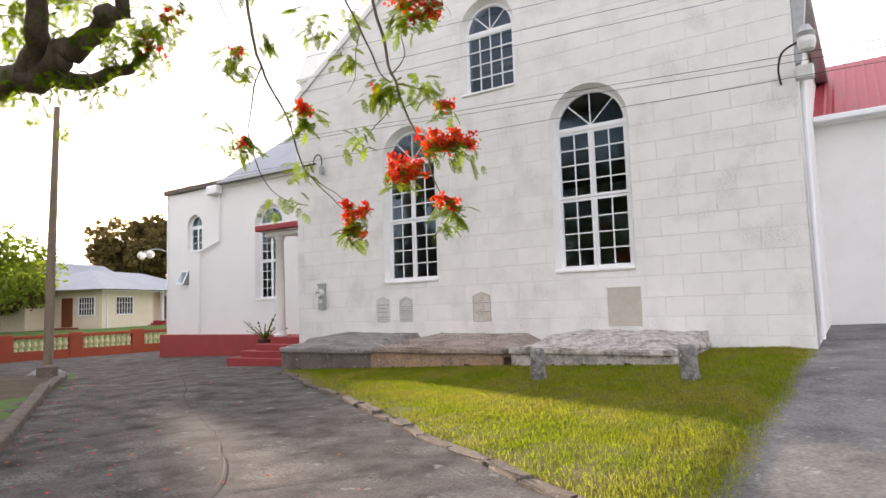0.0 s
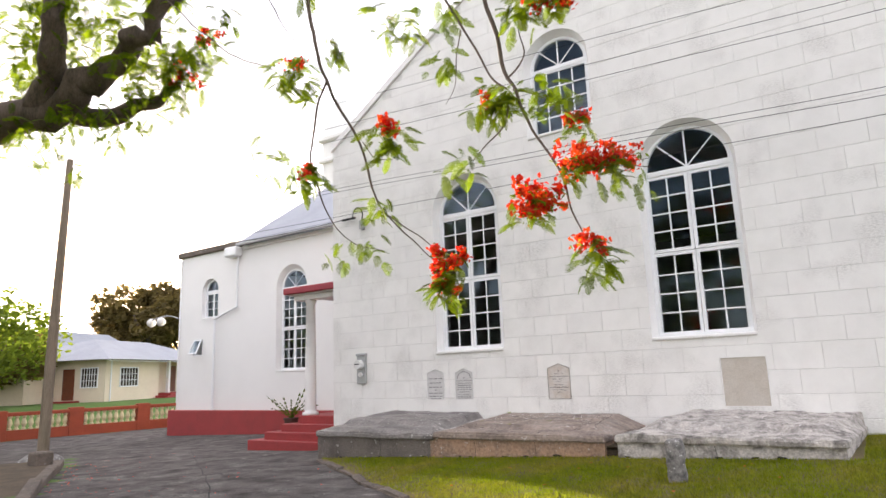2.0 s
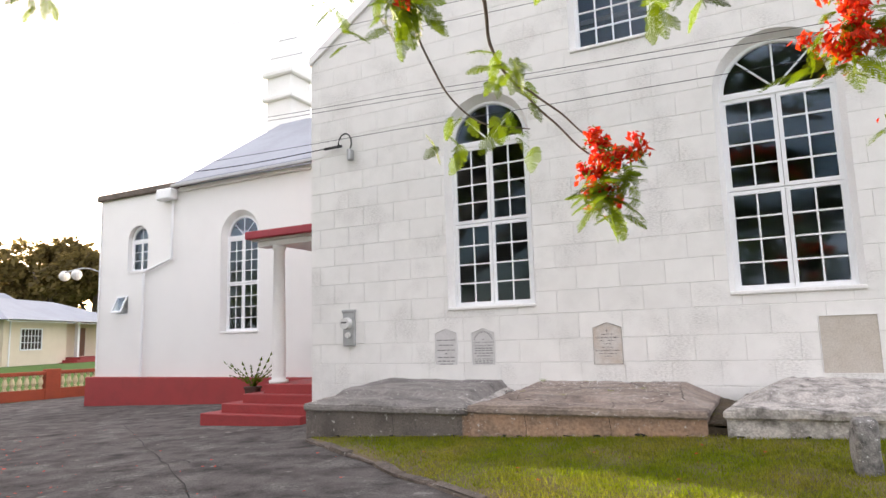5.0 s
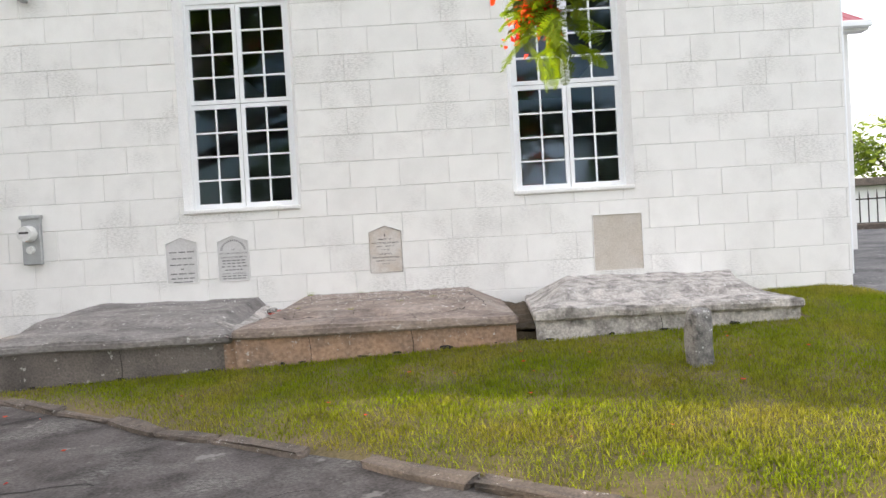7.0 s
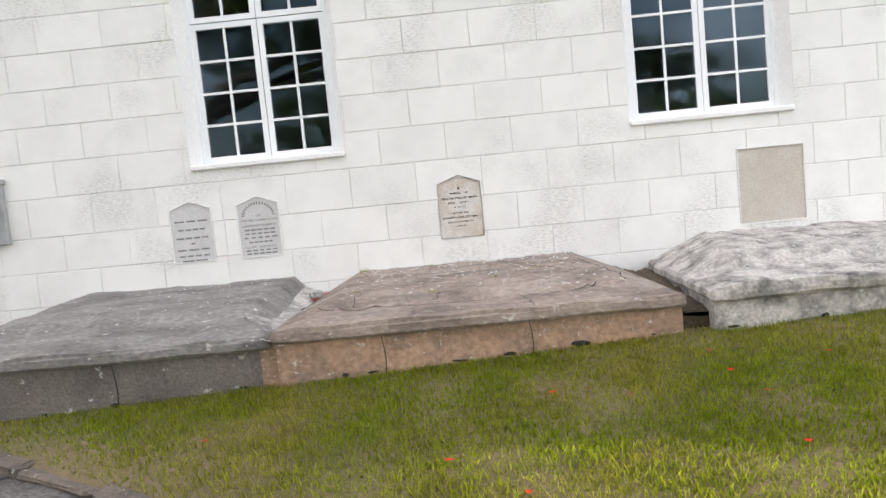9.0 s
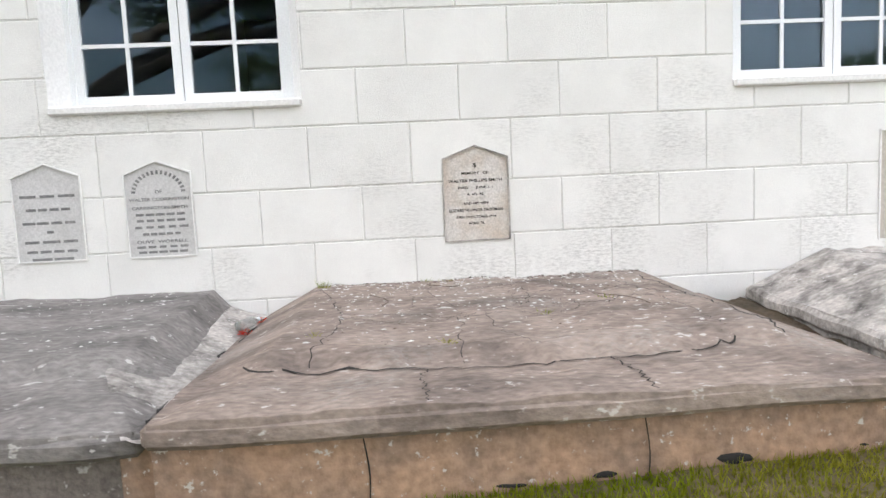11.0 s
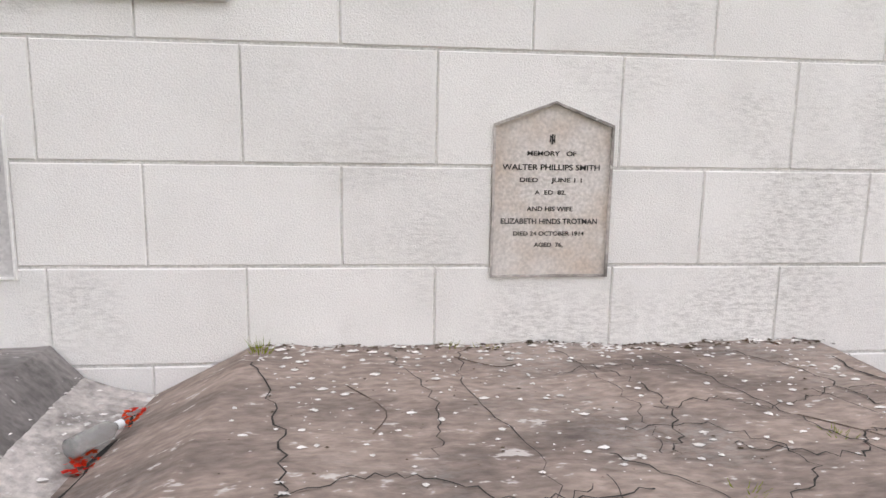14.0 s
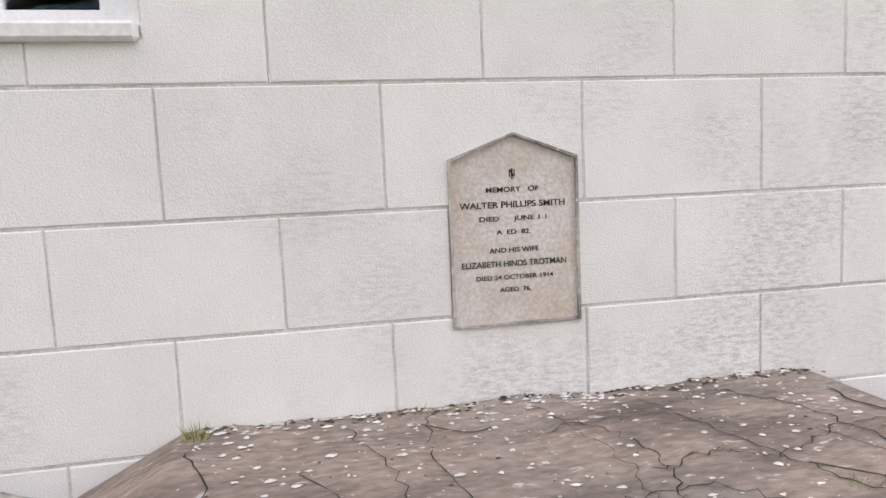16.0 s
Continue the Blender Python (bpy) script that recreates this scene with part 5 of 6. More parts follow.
for p in ((-11.51, 7.38, 6.66), (-10.86, 7.51, 7.18), (-12.03, 7.25, 7.44), (-13.07, 6.73, 7.70), (-12.55, 6.60, 8.48), (-14.37, 6.86, 7.83), (-15.15, 6.99, 7.57), (-14.11, 6.73, 6.14), (-11.25, 7.12, 8.35), (-12.94, 6.60, 9.39), (-14.63, 6.99, 8.87)):
    leaf_tuft(p, 17, 0.5, 1.45)
for p in ((-13.4, 6.9, 6.35), (-12.7, 7.2, 6.2), (-12.1, 7.4, 6.3), (-11.5, 7.3, 7.0), (-12.4, 6.9, 7.9), (-13.6, 6.6, 7.2)):
    leaf_tuft(p, 12, 0.35, 1.2)


def foliage(name, mat, parent, centre, radius, n, size, seed, squash=0.8, label=""):
    """A crown: many small leaf clumps over uneven lobes, with gaps."""
    rng = random.Random(seed)
    lobes = []
    for _ in range(9):
        d = Vector((rng.gauss(0, 1), rng.gauss(0, 1), rng.gauss(0, 0.7))).normalized()
        lobes.append((Vector(centre) + Vector((d.x * radius * 0.6, d.y * radius * 0.6, d.z * radius * 0.5 * squash)), radius * rng.uniform(0.35, 0.6)))
    verts, faces = [], []
    for _ in range(n):
        c, r = rng.choice(lobes)
        d = Vector((rng.gauss(0, 1), rng.gauss(0, 1), rng.gauss(0, 1))).normalized()
        p = c + Vector((d.x, d.y, d.z * squash)) * r * rng.uniform(0.55, 1.05)
        if noise.noise(p * 1.1 / max(radius * 0.25, 0.3) + Vector((seed, 0, 0))) < -0.18:
            continue
        u = Vector((rng.gauss(0, 1), rng.gauss(0, 1), rng.gauss(0, 0.7))).normalized()
        v = u.orthogonal().normalized()
        s = size * rng.uniform(0.5, 1.2)
        k = len(verts)
        verts.extend(tuple(p + o) for o in (-u * s, v * s * 0.45, u * s, -v * s * 0.45))
        faces.append((k, k + 1, k + 2, k + 3))
    return soup(name, verts, faces, mat, parent, label)


for k, (c, r) in enumerate([((-15.5, 0.5, 7.6), 3.2), ((-11.5, -2.2, 8.0), 3.0), ((-7.6, -3.2, 8.2), 2.6), ((-17.5, 3.5, 7.4), 3.0), ((-12.6, 2.6, 8.8), 2.6), ((-5.0, -2.6, 7.8), 2.2), ((-9.0, -1.4, 6.4), 2.4), ((-5.0, -4.6, 6.4), 2.8), ((-1.5, -5.4, 6.2), 2.8), ((-12.5, -4.5, 6.2), 3.0), ((2.0, -7.0, 6.2), 3.0), ((-3.0, 1.6, 9.7), 2.3), ((-6.6, 0.8, 10.2), 2.5), ((-12.5, 1.2, 10.8), 2.6), ((-9.5, 0.2, 10.4), 2.4), ((0.6, -1.2, 9.4), 2.4)]):
    tagged(foliage("crown", CROWN, flame_tree, c, r, 2600, 0.13, 40 + k, 0.5), kind="stuff")


def build_tree(x, y, z0, height, radius, seed, n=2200, size=0.3, mat=CROWN, label="dark leafy tree against the bright sky", group="trees beyond the drive", squash=0.75):
    t = thing("tree", label, "tree", group)
    rng = random.Random(seed)
    bm = tube(bmesh.new(), smooth_line([(x, y, z0 - 0.3), (x + rng.uniform(-.2, .2), y, z0 + height * 0.25), (x + rng.uniform(-.5, .5), y + rng.uniform(-.4, .4), z0 + height * 0.6)], 4), [height * 0.035 * (1 - 0.06 * i) for i in range(9)], 8)
    part("trunk", bm, BARK, t)
    for k in range(4):
        a = rng.uniform(0, math.tau)
        part("limb", tube(bmesh.new(), smooth_line([(x, y, z0 + height * 0.3), (x + radius * 0.35 * math.cos(a), y + radius * 0.35 * math.sin(a), z0 + height * 0.55), (x + radius * 0.6 * math.cos(a), y + radius * 0.6 * math.sin(a), z0 + height * 0.7)], 3), [height * 0.018 * (1 - 0.1 * i) for i in range(7)], 6), BARK, t)
    foliage("crown", mat, t, (x, y, z0 + height - radius * squash * 0.8), radius, n, size, seed, squash)
    return t


# Trees added mostly out of view, to hold low sun off the drive.
for k, (x, y, h, r) in enumerate([(-48.5, 22.0, 5.4, 3.2), (-45.5, 18.4, 4.9, 3.0), (-52, 19.0, 5.6, 3.4), (-43.5, 13.5, 5.6, 3.2), (-52.5, 24.5, 5.2, 2.8)]):
    swing(build_tree(x, y, 0.7, h, r, 140 + k, 8000, 0.28, BUSH if k == 1 else HILL, "leafy garden tree beyond the balustrade, added to shade the drive", "garden trees beyond the balustrade"), -0.3)
# Unseen trees behind the viewpoint, added to darken what the windows reflect.
for k, (x, y, h, r) in enumerate([(-15, -20, 8, 4.5), (-4, -24, 9, 5), (7, -21, 8, 4.5), (-27, -16, 8, 4.5), (18, -15, 8, 4.5), (-36, -8, 9, 5)]):
    build_tree(x, y, 0, h, r, 160 + k, 3500, 0.25, CROWN, "unseen leafy tree added to darken the window reflections", "trees across the churchyard")
# Only the first is in view; the rest are added to shade the drive.
for k, (x, y, h, r) in enumerate([(-26.8, 11.5, 5.2, 2.6), (-25.0, 7.0, 6.0, 3.0), (-24.0, 2.6, 6.5, 3.2), (-31.0, 11.0, 6.5, 3.0), (-22.5, -2.0, 7, 3.4), (-30.0, 5.0, 7.5, 3.6)]):
    swing(build_tree(x, y, -0.1, h, r, 60 + k, 3000, 0.14, BUSH if k == 0 else CROWN, "leafy tree beside the drive, all but the first added for shade", "garden trees by the drive"), -0.2)
for k, (x, y, h, r) in enumerate([(-76, 57, 13.5, 7.5), (-79, 53.5, 14.0, 7), (-82.5, 50, 8.2, 5), (-86, 46, 8.0, 5.0), (-92, 42, 7.4, 4.6), (-97, 37, 7.8, 5.0), (-70, 62, 14, 7.5), (-87, 56, 9.2, 6), (-95, 48, 8.2, 5.4), (-104, 44, 8.4, 5.6), (-64, 33, 6.2, 3.2)]):
    swing(build_tree(x, y, 0.8, h, r, 80 + k, 9000, 0.5, HILL, "leafy tree on the rise beyond the houses, tinted brown for sun haze"), -0.3)


for pts, r in (([(-14.4, 2.6, 5.4), (-11.6, 2.0, 6.4), (-9.2, 0.6, 7.0), (-7.2, -0.2, 8.2)], 0.16), ([(-10.2, 1.2, 6.7), (-8.3, 1.5, 6.1), (-6.6, 1.0, 6.2), (-5.2, 0.0, 6.6)], 0.08),
               ([(-9.2, -1.2, 6.5), (-6.6, -1.6, 5.6), (-4.6, -2.2, 5.3), (-2.8, -2.6, 5.6)], 0.09), ([(-6.6, -1.6, 5.6), (-5.6, -1.0, 4.9), (-4.3, -1.0, 4.4)], 0.04), ([(-8.3, 1.5, 6.1), (-7.6, 0.8, 5.2), (-7.0, 0.2, 4.6)], 0.035)):
    bough(pts, r, r * 0.3, "limb", 8, rough=0.2)
    for p, q in zip(pts, pts[1:]):
        for t in (0.15, 0.45, 0.75, 1.0):
            c = Vector(p).lerp(Vector(q), t) + Vector([tree_rng.uniform(-0.5, 0.5) for _ in range(3)])
            leaf_tuft(c, 3, 0.3, 1.5)
    blossom(Vector(pts[-1]) + Vector((0.1, 0, -0.1)), (0.3, 0.25, 0.15), 160, 70 + len(pts) + round(r * 100))
swing(flame_tree, 0.1)


# ---- utility pole ----
def build_pole():
    p = thing("utility_pole", "weathered timber utility pole beside the drive", "utility pole")
    x, y = -21.3, 11.15
    part("shaft", tube(bmesh.new(), [(x, y, -0.4), (x + 0.05, y, 3), (x + 0.15, y + 0.05, 8.7)], [0.15, 0.135, 0.09], 12), WOOD_POLE, p)
    swing(p, -0.2)
    bm = bmesh.new()
    rng = random.Random(4)
    bmesh.ops.create_icosphere(bm, subdivisions=2, radius=0.55, matrix=Matrix.Translation((x + 0.1, y - 0.1, -0.1)) @ Matrix.Diagonal((1.3, 1.1, 0.55, 1)))
    for v in bm.verts:
        v.co += 0.08 * Vector((noise.noise(v.co * 3), noise.noise(v.co * 3 + Vector((3, 0, 0))), noise.noise(v.co * 3 + Vector((0, 3, 0)))))
    tagged(swing(part("boulder", bm, LICHEN), -0.2), "dark rough stone at the foot of the pole", "stone")


build_pole()
w = thing("bollard", "short grey concrete bollard beside the kerb", "bollard")
part("shaft", B(-18.9, -18.45, 9.55, 9.95, -0.2, 0.42, bevel=0.04), KERB, w)
swing(w, -0.15)


# ---- balustrade ----
def build_balustrade():
    a, b = Vector((-34.6, 8.0, -0.3)), Vector((-31.0, 33.0, -0.3))
    way = (b - a).normalized()
    turn = math.atan2(way.y, way.x)
    length = (b - a).length
    bal = thing("balustrade", "brick-red garden wall with cream turned balusters", "balustrade")
    def lay(ob, s):
        ob.matrix_basis = Matrix.Translation(a + way * s + Vector((0, 0, -0.18))) @ Matrix.Rotation(turn, 4, "Z")
        return ob
    pitch, pier = 3.1, 0.62
    count = int(length / pitch)
    shape = bmesh.new()
    lathe(shape, [(0.09, 0.46), (0.09, 0.53), (0.05, 0.56), (0.12, 0.72), (0.10, 0.82), (0.05, 0.96), (0.09, 1.0), (0.09, 1.06)], 0, 0, 8)
    first = part("baluster", shape, BALUSTER, bal)
    mesh = first.data
    bpy.data.objects.remove(first)
    lay(part("base_wall", B(0, length, -0.12, 0.12, -0.2, 0.46, bevel=0.01), TERRACOTTA, bal), 0)
    lay(part("rail", B(0, length, -0.13, 0.13, 1.06, 1.22, bevel=0.015), TERRACOTTA, bal), 0)
    for k in range(count + 1):
        lay(part("pier", B(-pier / 2, pier / 2, -0.17, 0.17, -0.2, 1.30, bevel=0.015), TERRACOTTA, bal), k * pitch)
        if k < count:
            for q in range(9):
                ob = new("baluster", mesh)
                ob.parent = bal
                lay(ob, k * pitch + pier / 2 + (pitch - pier) * (q + 0.5) / 9)


build_balustrade()


# ---- bungalow beyond ----
def build_house():
    h = thing("bungalow", "cream bungalow with a grey hipped roof and red steps", "house")
    c, u, v = Vector((-47, 28.5, 0.9)), Vector((-0.93, -0.37, 0)), Vector((-0.37, 0.93, 0))
    m = Matrix(((v.x, -u.x, 0, c.x), (v.y, -u.y, 0, c.y), (0, 0, 1, c.z), (0, 0, 0, 1)))
    def put(ob):
        ob.matrix_basis = m
        return ob
    # local: x along the longer front, -y along the shorter side, z up from the yard
    put(part("wall", B(0, 6.4, -8.5, 0, -0.8, 3.1), CREAM, h))
    put(part("wall", B(6.4, 15, -8.5, -1.9, -0.8, 3.1), CREAM, h))
    put(part("wall", B(-0.004, -2.2, -14, -4.6, -0.8, 3.0), CREAM, h))
    bm = bmesh.new()
    e = [(-0.9, 0.9, 3.1), (15.8, 0.9, 3.1), (15.8, -9.4, 3.1), (-0.9, -9.4, 3.1), (4.0, -4.2, 4.9), (11, -4.2, 4.9)]
    vs = [bm.verts.new(p) for p in e]
    for f in ((0, 1, 5, 4), (1, 2, 5), (2, 3, 4, 5), (3, 0, 4), (3, 2, 1, 0)):
        bm.faces.new([vs[i] for i in f])
    put(part("roof", bm, GREY_ROOF, h))
    put(part("fascia", ring(bmesh.new(), rect(-0.93, 15.83, 2.95, 3.12), rect(-0.9, 15.8, 2.98, 3.1), 0.9, 0.94), PVC, h))
    bm = bmesh.new()
    e = [(-2.8, -4.2, 3.0), (0.4, -4.2, 3.0), (0.4, -14.6, 3.0), (-2.8, -14.6, 3.0), (-0.6, -6, 4.0), (-0.6, -13, 4.0)]
    vs = [bm.verts.new(p) for p in e]
    for f in ((0, 1, 4), (1, 2, 5, 4), (2, 3, 5), (3, 0, 4, 5), (3, 2, 1, 0)):
        bm.faces.new([vs[i] for i in f])
    put(part("roof", bm, GREY_ROOF, h))
    bm = bmesh.new()
    e = [(6, -8, 3.2), (19, -8, 3.2), (19, -16, 3.2), (6, -16, 3.2), (9, -12, 6.2), (16, -12, 6.2)]
    vs = [bm.verts.new(p) for p in e]
    for f in ((0, 1, 5, 4), (1, 2, 5), (2, 3, 4, 5), (3, 0, 4), (3, 2, 1, 0)):
        bm.faces.new([vs[i] for i in f])
    put(part("roof", bm, GREY_ROOF, h, "taller grey roof behind"))
    put(part("wall", B(6.6, 18.4, -15.4, -8.6, -0.8, 3.2), WHITE_TRIM, h))
    def window(x0, x1, z0, z1, side=False):
        w = put(part("window", ring(bmesh.new(), rect(x0 - 0.08, x1 + 0.08, z0 - 0.08, z1 + 0.08), rect(x0, x1, z0, z1), 0.0, 0.06), PVC, h))
        if side:
            w.matrix_basis = m @ Matrix.Rotation(math.pi / 2 * -1, 4, "Z") @ Matrix.Diagonal((1, -1, 1, 1))
        g = part("pane", B(x0, x1, 0.006, 0.012, z0, z1), IRON, w)
        for k in range(1, 6):
            part("bar", B(x0 + (x1 - x0) * k / 6 - 0.02, x0 + (x1 - x0) * k / 6 + 0.02, 0.02, 0.05, z0, z1), PVC, w)
        for k in range(1, 3):
            part("bar", B(x0, x1, 0.02, 0.045, z0 + (z1 - z0) * k / 3 - 0.02, z0 + (z1 - z0) * k / 3 + 0.02), PVC, w)
    window(1.6, 3.6, 1.2, 2.5)
    window(0.65, 1.9, 1.2, 2.5, True)
    for x in (7.2, 10.6):
        d = put(part("door", B(x, x + 1.1, -1.9, -1.82, 0.55, 2.75, bevel=0.02), DOOR_WOOD, h))
    put(part("door", B(-0.06, 0.0, -3.4, -2.45, 0.3, 2.5, bevel=0.02), DOOR_WOOD, h))
    put(part("verandah_floor", B(6.4, 13.5, -1.9, 1.1, -0.8, 0.5), RED, h))
    for k in range(6):
        put(part("step", B(4.2 + 0.36 * k, 6.398, 0.03, 1.1, -0.8, -0.42 + 0.15 * k), RED, h))
    for k in range(4):
        put(part("step", B(-1.5 + 0.3 * k, 0 - 0.005, -3.9, -1.95, -0.8, -0.05 + 0.1 * k), RED, h))
    for x in (7.5, 10.4, 13.3):
        put(part("post", B(x - 0.12, x + 0.12, 0.0, 0.24, 0.5, 3.1), WHITE_TRIM, h))
    put(part("downpipe", tube(bmesh.new(), [(0.5, 0.06, -0.6), (0.5, 0.06, 3.0)], 0.05, 6), PVC, h))
    return swing(h, -0.4)


build_house()


# ---- lamps on the wing's corner ----
def build_corner_lamp():
    lamp = thing("wall_lamp", "twin white globe lamps on an arm at the corner", "wall lamp")
    part("arm", tube(bmesh.new(), smooth_line([(WX0 + 0.05, WY - 0.05, 4.6), (WX0 - 0.5, WY - 0.3, 4.75), (WX0 - 1.5, WY - 0.5, 4.6)], 4), 0.03, 6), METAL_GREY, lamp)
    for x in (WX0 - 0.75, WX0 - 1.5):
        bm = bmesh.new()
        bmesh.ops.create_uvsphere(bm, u_segments=14, v_segments=10, radius=0.2, matrix=Matrix.Translation((x, WY - 0.42, 4.5)))
        part("globe", bm, PLASTIC, lamp)


build_corner_lamp()


# ---- street side ----
def build_street():
    f = thing("iron_railing", "dark iron railing with spiked uprights on a kerb wall", "railing")
    a, b = Vector((5.4, 27.0, 1.2)), Vector((14.5, 20.5, 1.2))
    way = (b - a).normalized()
    n = 46
    part("rail", tube(bmesh.new(), [a + Vector((0, 0, 1.0)), b + Vector((0, 0, 1.0))], 0.025, 5), IRON, f)
    part("rail", tube(bmesh.new(), [a + Vector((0, 0, 0.2)), b + Vector((0, 0, 0.2))], 0.025, 5), IRON, f)
    for k in range(n + 1):
        p = a + (b - a) * k / n
        part("upright", tube(bmesh.new(), [p + Vector((0, 0, 0.05)), p + Vector((0, 0, 1.12)), p + Vector((0, 0, 1.3))], [0.022, 0.022, 0.004], 5), IRON, f)
    wall = thing("kerb_wall", "low grey stone wall along the street edge", "wall")
    ob = part("stones", B(0, 12, -0.2, 0.2, -0.5, 0.32, bevel=0.03), KERB, wall)
    ob.matrix_basis = Matrix.Translation((4.4, 24.2, 1.1)) @ Matrix.Rotation(math.atan2(way.y, way.x), 4, "Z")
    shed = thing("outbuilding", "low white outbuilding with a flat grey roof", "outbuilding")
    part("wall", B(9, 24, 33, 38, 0.5, 3.0), WHITE_TRIM, shed)
    part("roof", B(8.6, 24.4, 32.5, 38.4, 3.0, 3.35, bevel=0.03), KERB, shed)
    for k, (x, y) in enumerate([(13, 41), (19, 39), (26, 36)]):
        build_tree(x, y, 1.2, 6.5, 4.0, 120 + k, 3200, 0.24, BUSH, "lime-green sunlit bush above a low roof", "street trees", 0.8)


build_street()


# ---- on the tombs ----
def lid_strip(name, pts, width, mat, seed, label, lid=2, lift=0.004):
    ob = strip(name, pts, width * 0.55, mat, label, 0.02, seed, lift - 0.004, LID[lid])
    return tagged(ob, label, "crack", "cracks in the tomb lids", "structure")


for k, (pts, w) in enumerate([
        (((-8.3, 11.93), (-7.6, 11.86), (-6.9, 11.84), (-6.3, 11.86), (-5.85, 11.95)), 0.016), (((-6.52, 11.86), (-6.48, 11.66), (-6.45, 11.46)), 0.014),
        (((-7.25, 11.9), (-7.2, 12.6), (-7.35, 13.2), (-7.3, 13.55)), 0.006), (((-6.55, 13.45), (-6.35, 13.0), (-6.2, 12.7), (-5.95, 12.5)), 0.009),
        (((-6.35, 12.95), (-6.0, 13.1), (-5.75, 13.05)), 0.006), (((-7.0, 12.7), (-6.7, 12.45), (-6.45, 12.6), (-6.6, 12.85), (-6.9, 12.85)), 0.007), (((-7.6, 13.5), (-7.45, 13.0), (-7.5, 12.7)), 0.005),
        (((-6.9, 13.4), (-6.8, 13.0), (-6.85, 12.7)), 0.004), (((-7.05, 12.6), (-7.0, 12.2), (-6.85, 11.95)), 0.006), (((-6.1, 13.1), (-5.9, 12.6), (-5.85, 12.1)), 0.006), (((-7.75, 12.5), (-7.4, 12.42), (-7.1, 12.55)), 0.005),
        (((-8.1, 13.4), (-7.93, 12.9), (-7.88, 12.4), (-8.0, 11.95)), 0.008), (((-6.95, 13.5), (-6.75, 13.2), (-6.7, 12.95), (-6.8, 12.7)), 0.008), (((-6.2, 13.5), (-6.02, 13.25), (-5.95, 12.95), (-5.72, 12.75)), 0.010),
        (((-6.6, 12.75), (-6.3, 12.65), (-6.1, 12.8), (-5.85, 12.7)), 0.010), (((-7.9, 12.55), (-7.6, 12.62), (-7.3, 12.5), (-6.95, 12.52)), 0.008), (((-6.75, 12.95), (-6.5, 13.02), (-6.35, 12.95)), 0.007),
        (((-5.8, 13.4), (-5.75, 12.9), (-5.66, 12.3), (-5.6, 11.95)), 0.016), (((-7.43, 11.85), (-7.44, 11.65), (-7.42, 11.45)), 0.010), (((-7.0, 13.3), (-6.72, 13.33), (-6.5, 13.28)), 0.005)]):
    lid_strip("crack", pts, w * 1.25, TAR_AND_SHADE, 30 + k, "dark crack across the weathered tomb lid")


for k, (x, y, z0, z1) in enumerate([(-9.95, 11.515, 0.1, 0.52), (-6.5, 11.458, 0.25, 0.575), (-7.7, 11.458, 0.22, 0.575), (-3.6, 11.41, 0.36, 0.6)]):
    bm = tube(bmesh.new(), smooth_line([(x, y, z0), (x + 0.012, y + 0.004, (z0 + z1) / 2), (x - 0.008, y, z1)], 4), 0.0035, 4)
    tagged(part("joint", bm, TAR_AND_SHADE), "dark open joint between base stones", "joint", "joints of the tomb bases", "structure")
# Dark flattened lumps along the tombs' feet; their colour stands in for shade.
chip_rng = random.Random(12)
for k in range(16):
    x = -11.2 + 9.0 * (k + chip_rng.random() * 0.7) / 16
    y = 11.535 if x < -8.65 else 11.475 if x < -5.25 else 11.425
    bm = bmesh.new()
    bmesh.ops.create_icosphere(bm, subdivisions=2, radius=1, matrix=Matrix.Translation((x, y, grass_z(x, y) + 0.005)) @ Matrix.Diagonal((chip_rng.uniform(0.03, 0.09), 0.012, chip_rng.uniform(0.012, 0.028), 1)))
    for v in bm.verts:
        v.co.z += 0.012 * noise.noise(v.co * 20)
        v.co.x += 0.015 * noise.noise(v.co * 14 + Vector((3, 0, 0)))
    tagged(part("hollow", bm, TAR_AND_SHADE), "worn hollow under the tomb's edge, its shade put into a dark lump", "hollow", "hollows under the tombs", "structure")


def flakes(n, xs, ys, height, seed, sizes=(0.004, 0.016), dense=None):
    rng = random.Random(seed)
    verts, faces = [], []
    for _ in range(n):
        x, y = rng.uniform(*xs), ys[1] - (ys[1] - ys[0]) * rng.random() ** (dense or 1)
        r, k, a = sizes[0] + (sizes[1] - sizes[0]) * rng.random() ** 2.5, len(verts), rng.uniform(0, 6.3)
        z = height(x, y) + 0.004
        wide = rng.uniform(0.7, 1.7)
        ring_ = [(x + wide * r * rng.uniform(0.35, 1.15) * math.cos(a + q * 1.26), y + r * rng.uniform(0.3, 1.0) * math.sin(a + q * 1.26), z) for q in range(5)]
        verts += ring_ + [(x, y, z + r * 0.35)]
        for q in range(5):
            faces.append((k + q, k + (q + 1) % 5, k + 5))
    return verts, faces


tagged(soup("lime_flakes", *flakes(900, (-8.1, -5.8), (12.1, 13.58), LID[2], 3, (0.003, 0.019), dense=2.6), DEBRIS), "white flakes of fallen limewash on the lid", "debris", kind="stuff")
tagged(soup("lime_flakes", *flakes(160, (-10.6, -8.98), (12.2, 13.55), LID[1], 4, dense=1.8), DEBRIS), "white flakes of limewash on the dark lid", "debris", kind="stuff")
tagged(soup("lime_flakes", *flakes(140, (-4.4, -2.3), (12.2, 13.55), LID[3], 5, dense=1.5), DEBRIS), "white flakes of limewash on the pale lid", "debris", kind="stuff")
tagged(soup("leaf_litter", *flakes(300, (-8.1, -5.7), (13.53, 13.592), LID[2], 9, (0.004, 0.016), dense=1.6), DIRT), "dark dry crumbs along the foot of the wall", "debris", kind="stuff")
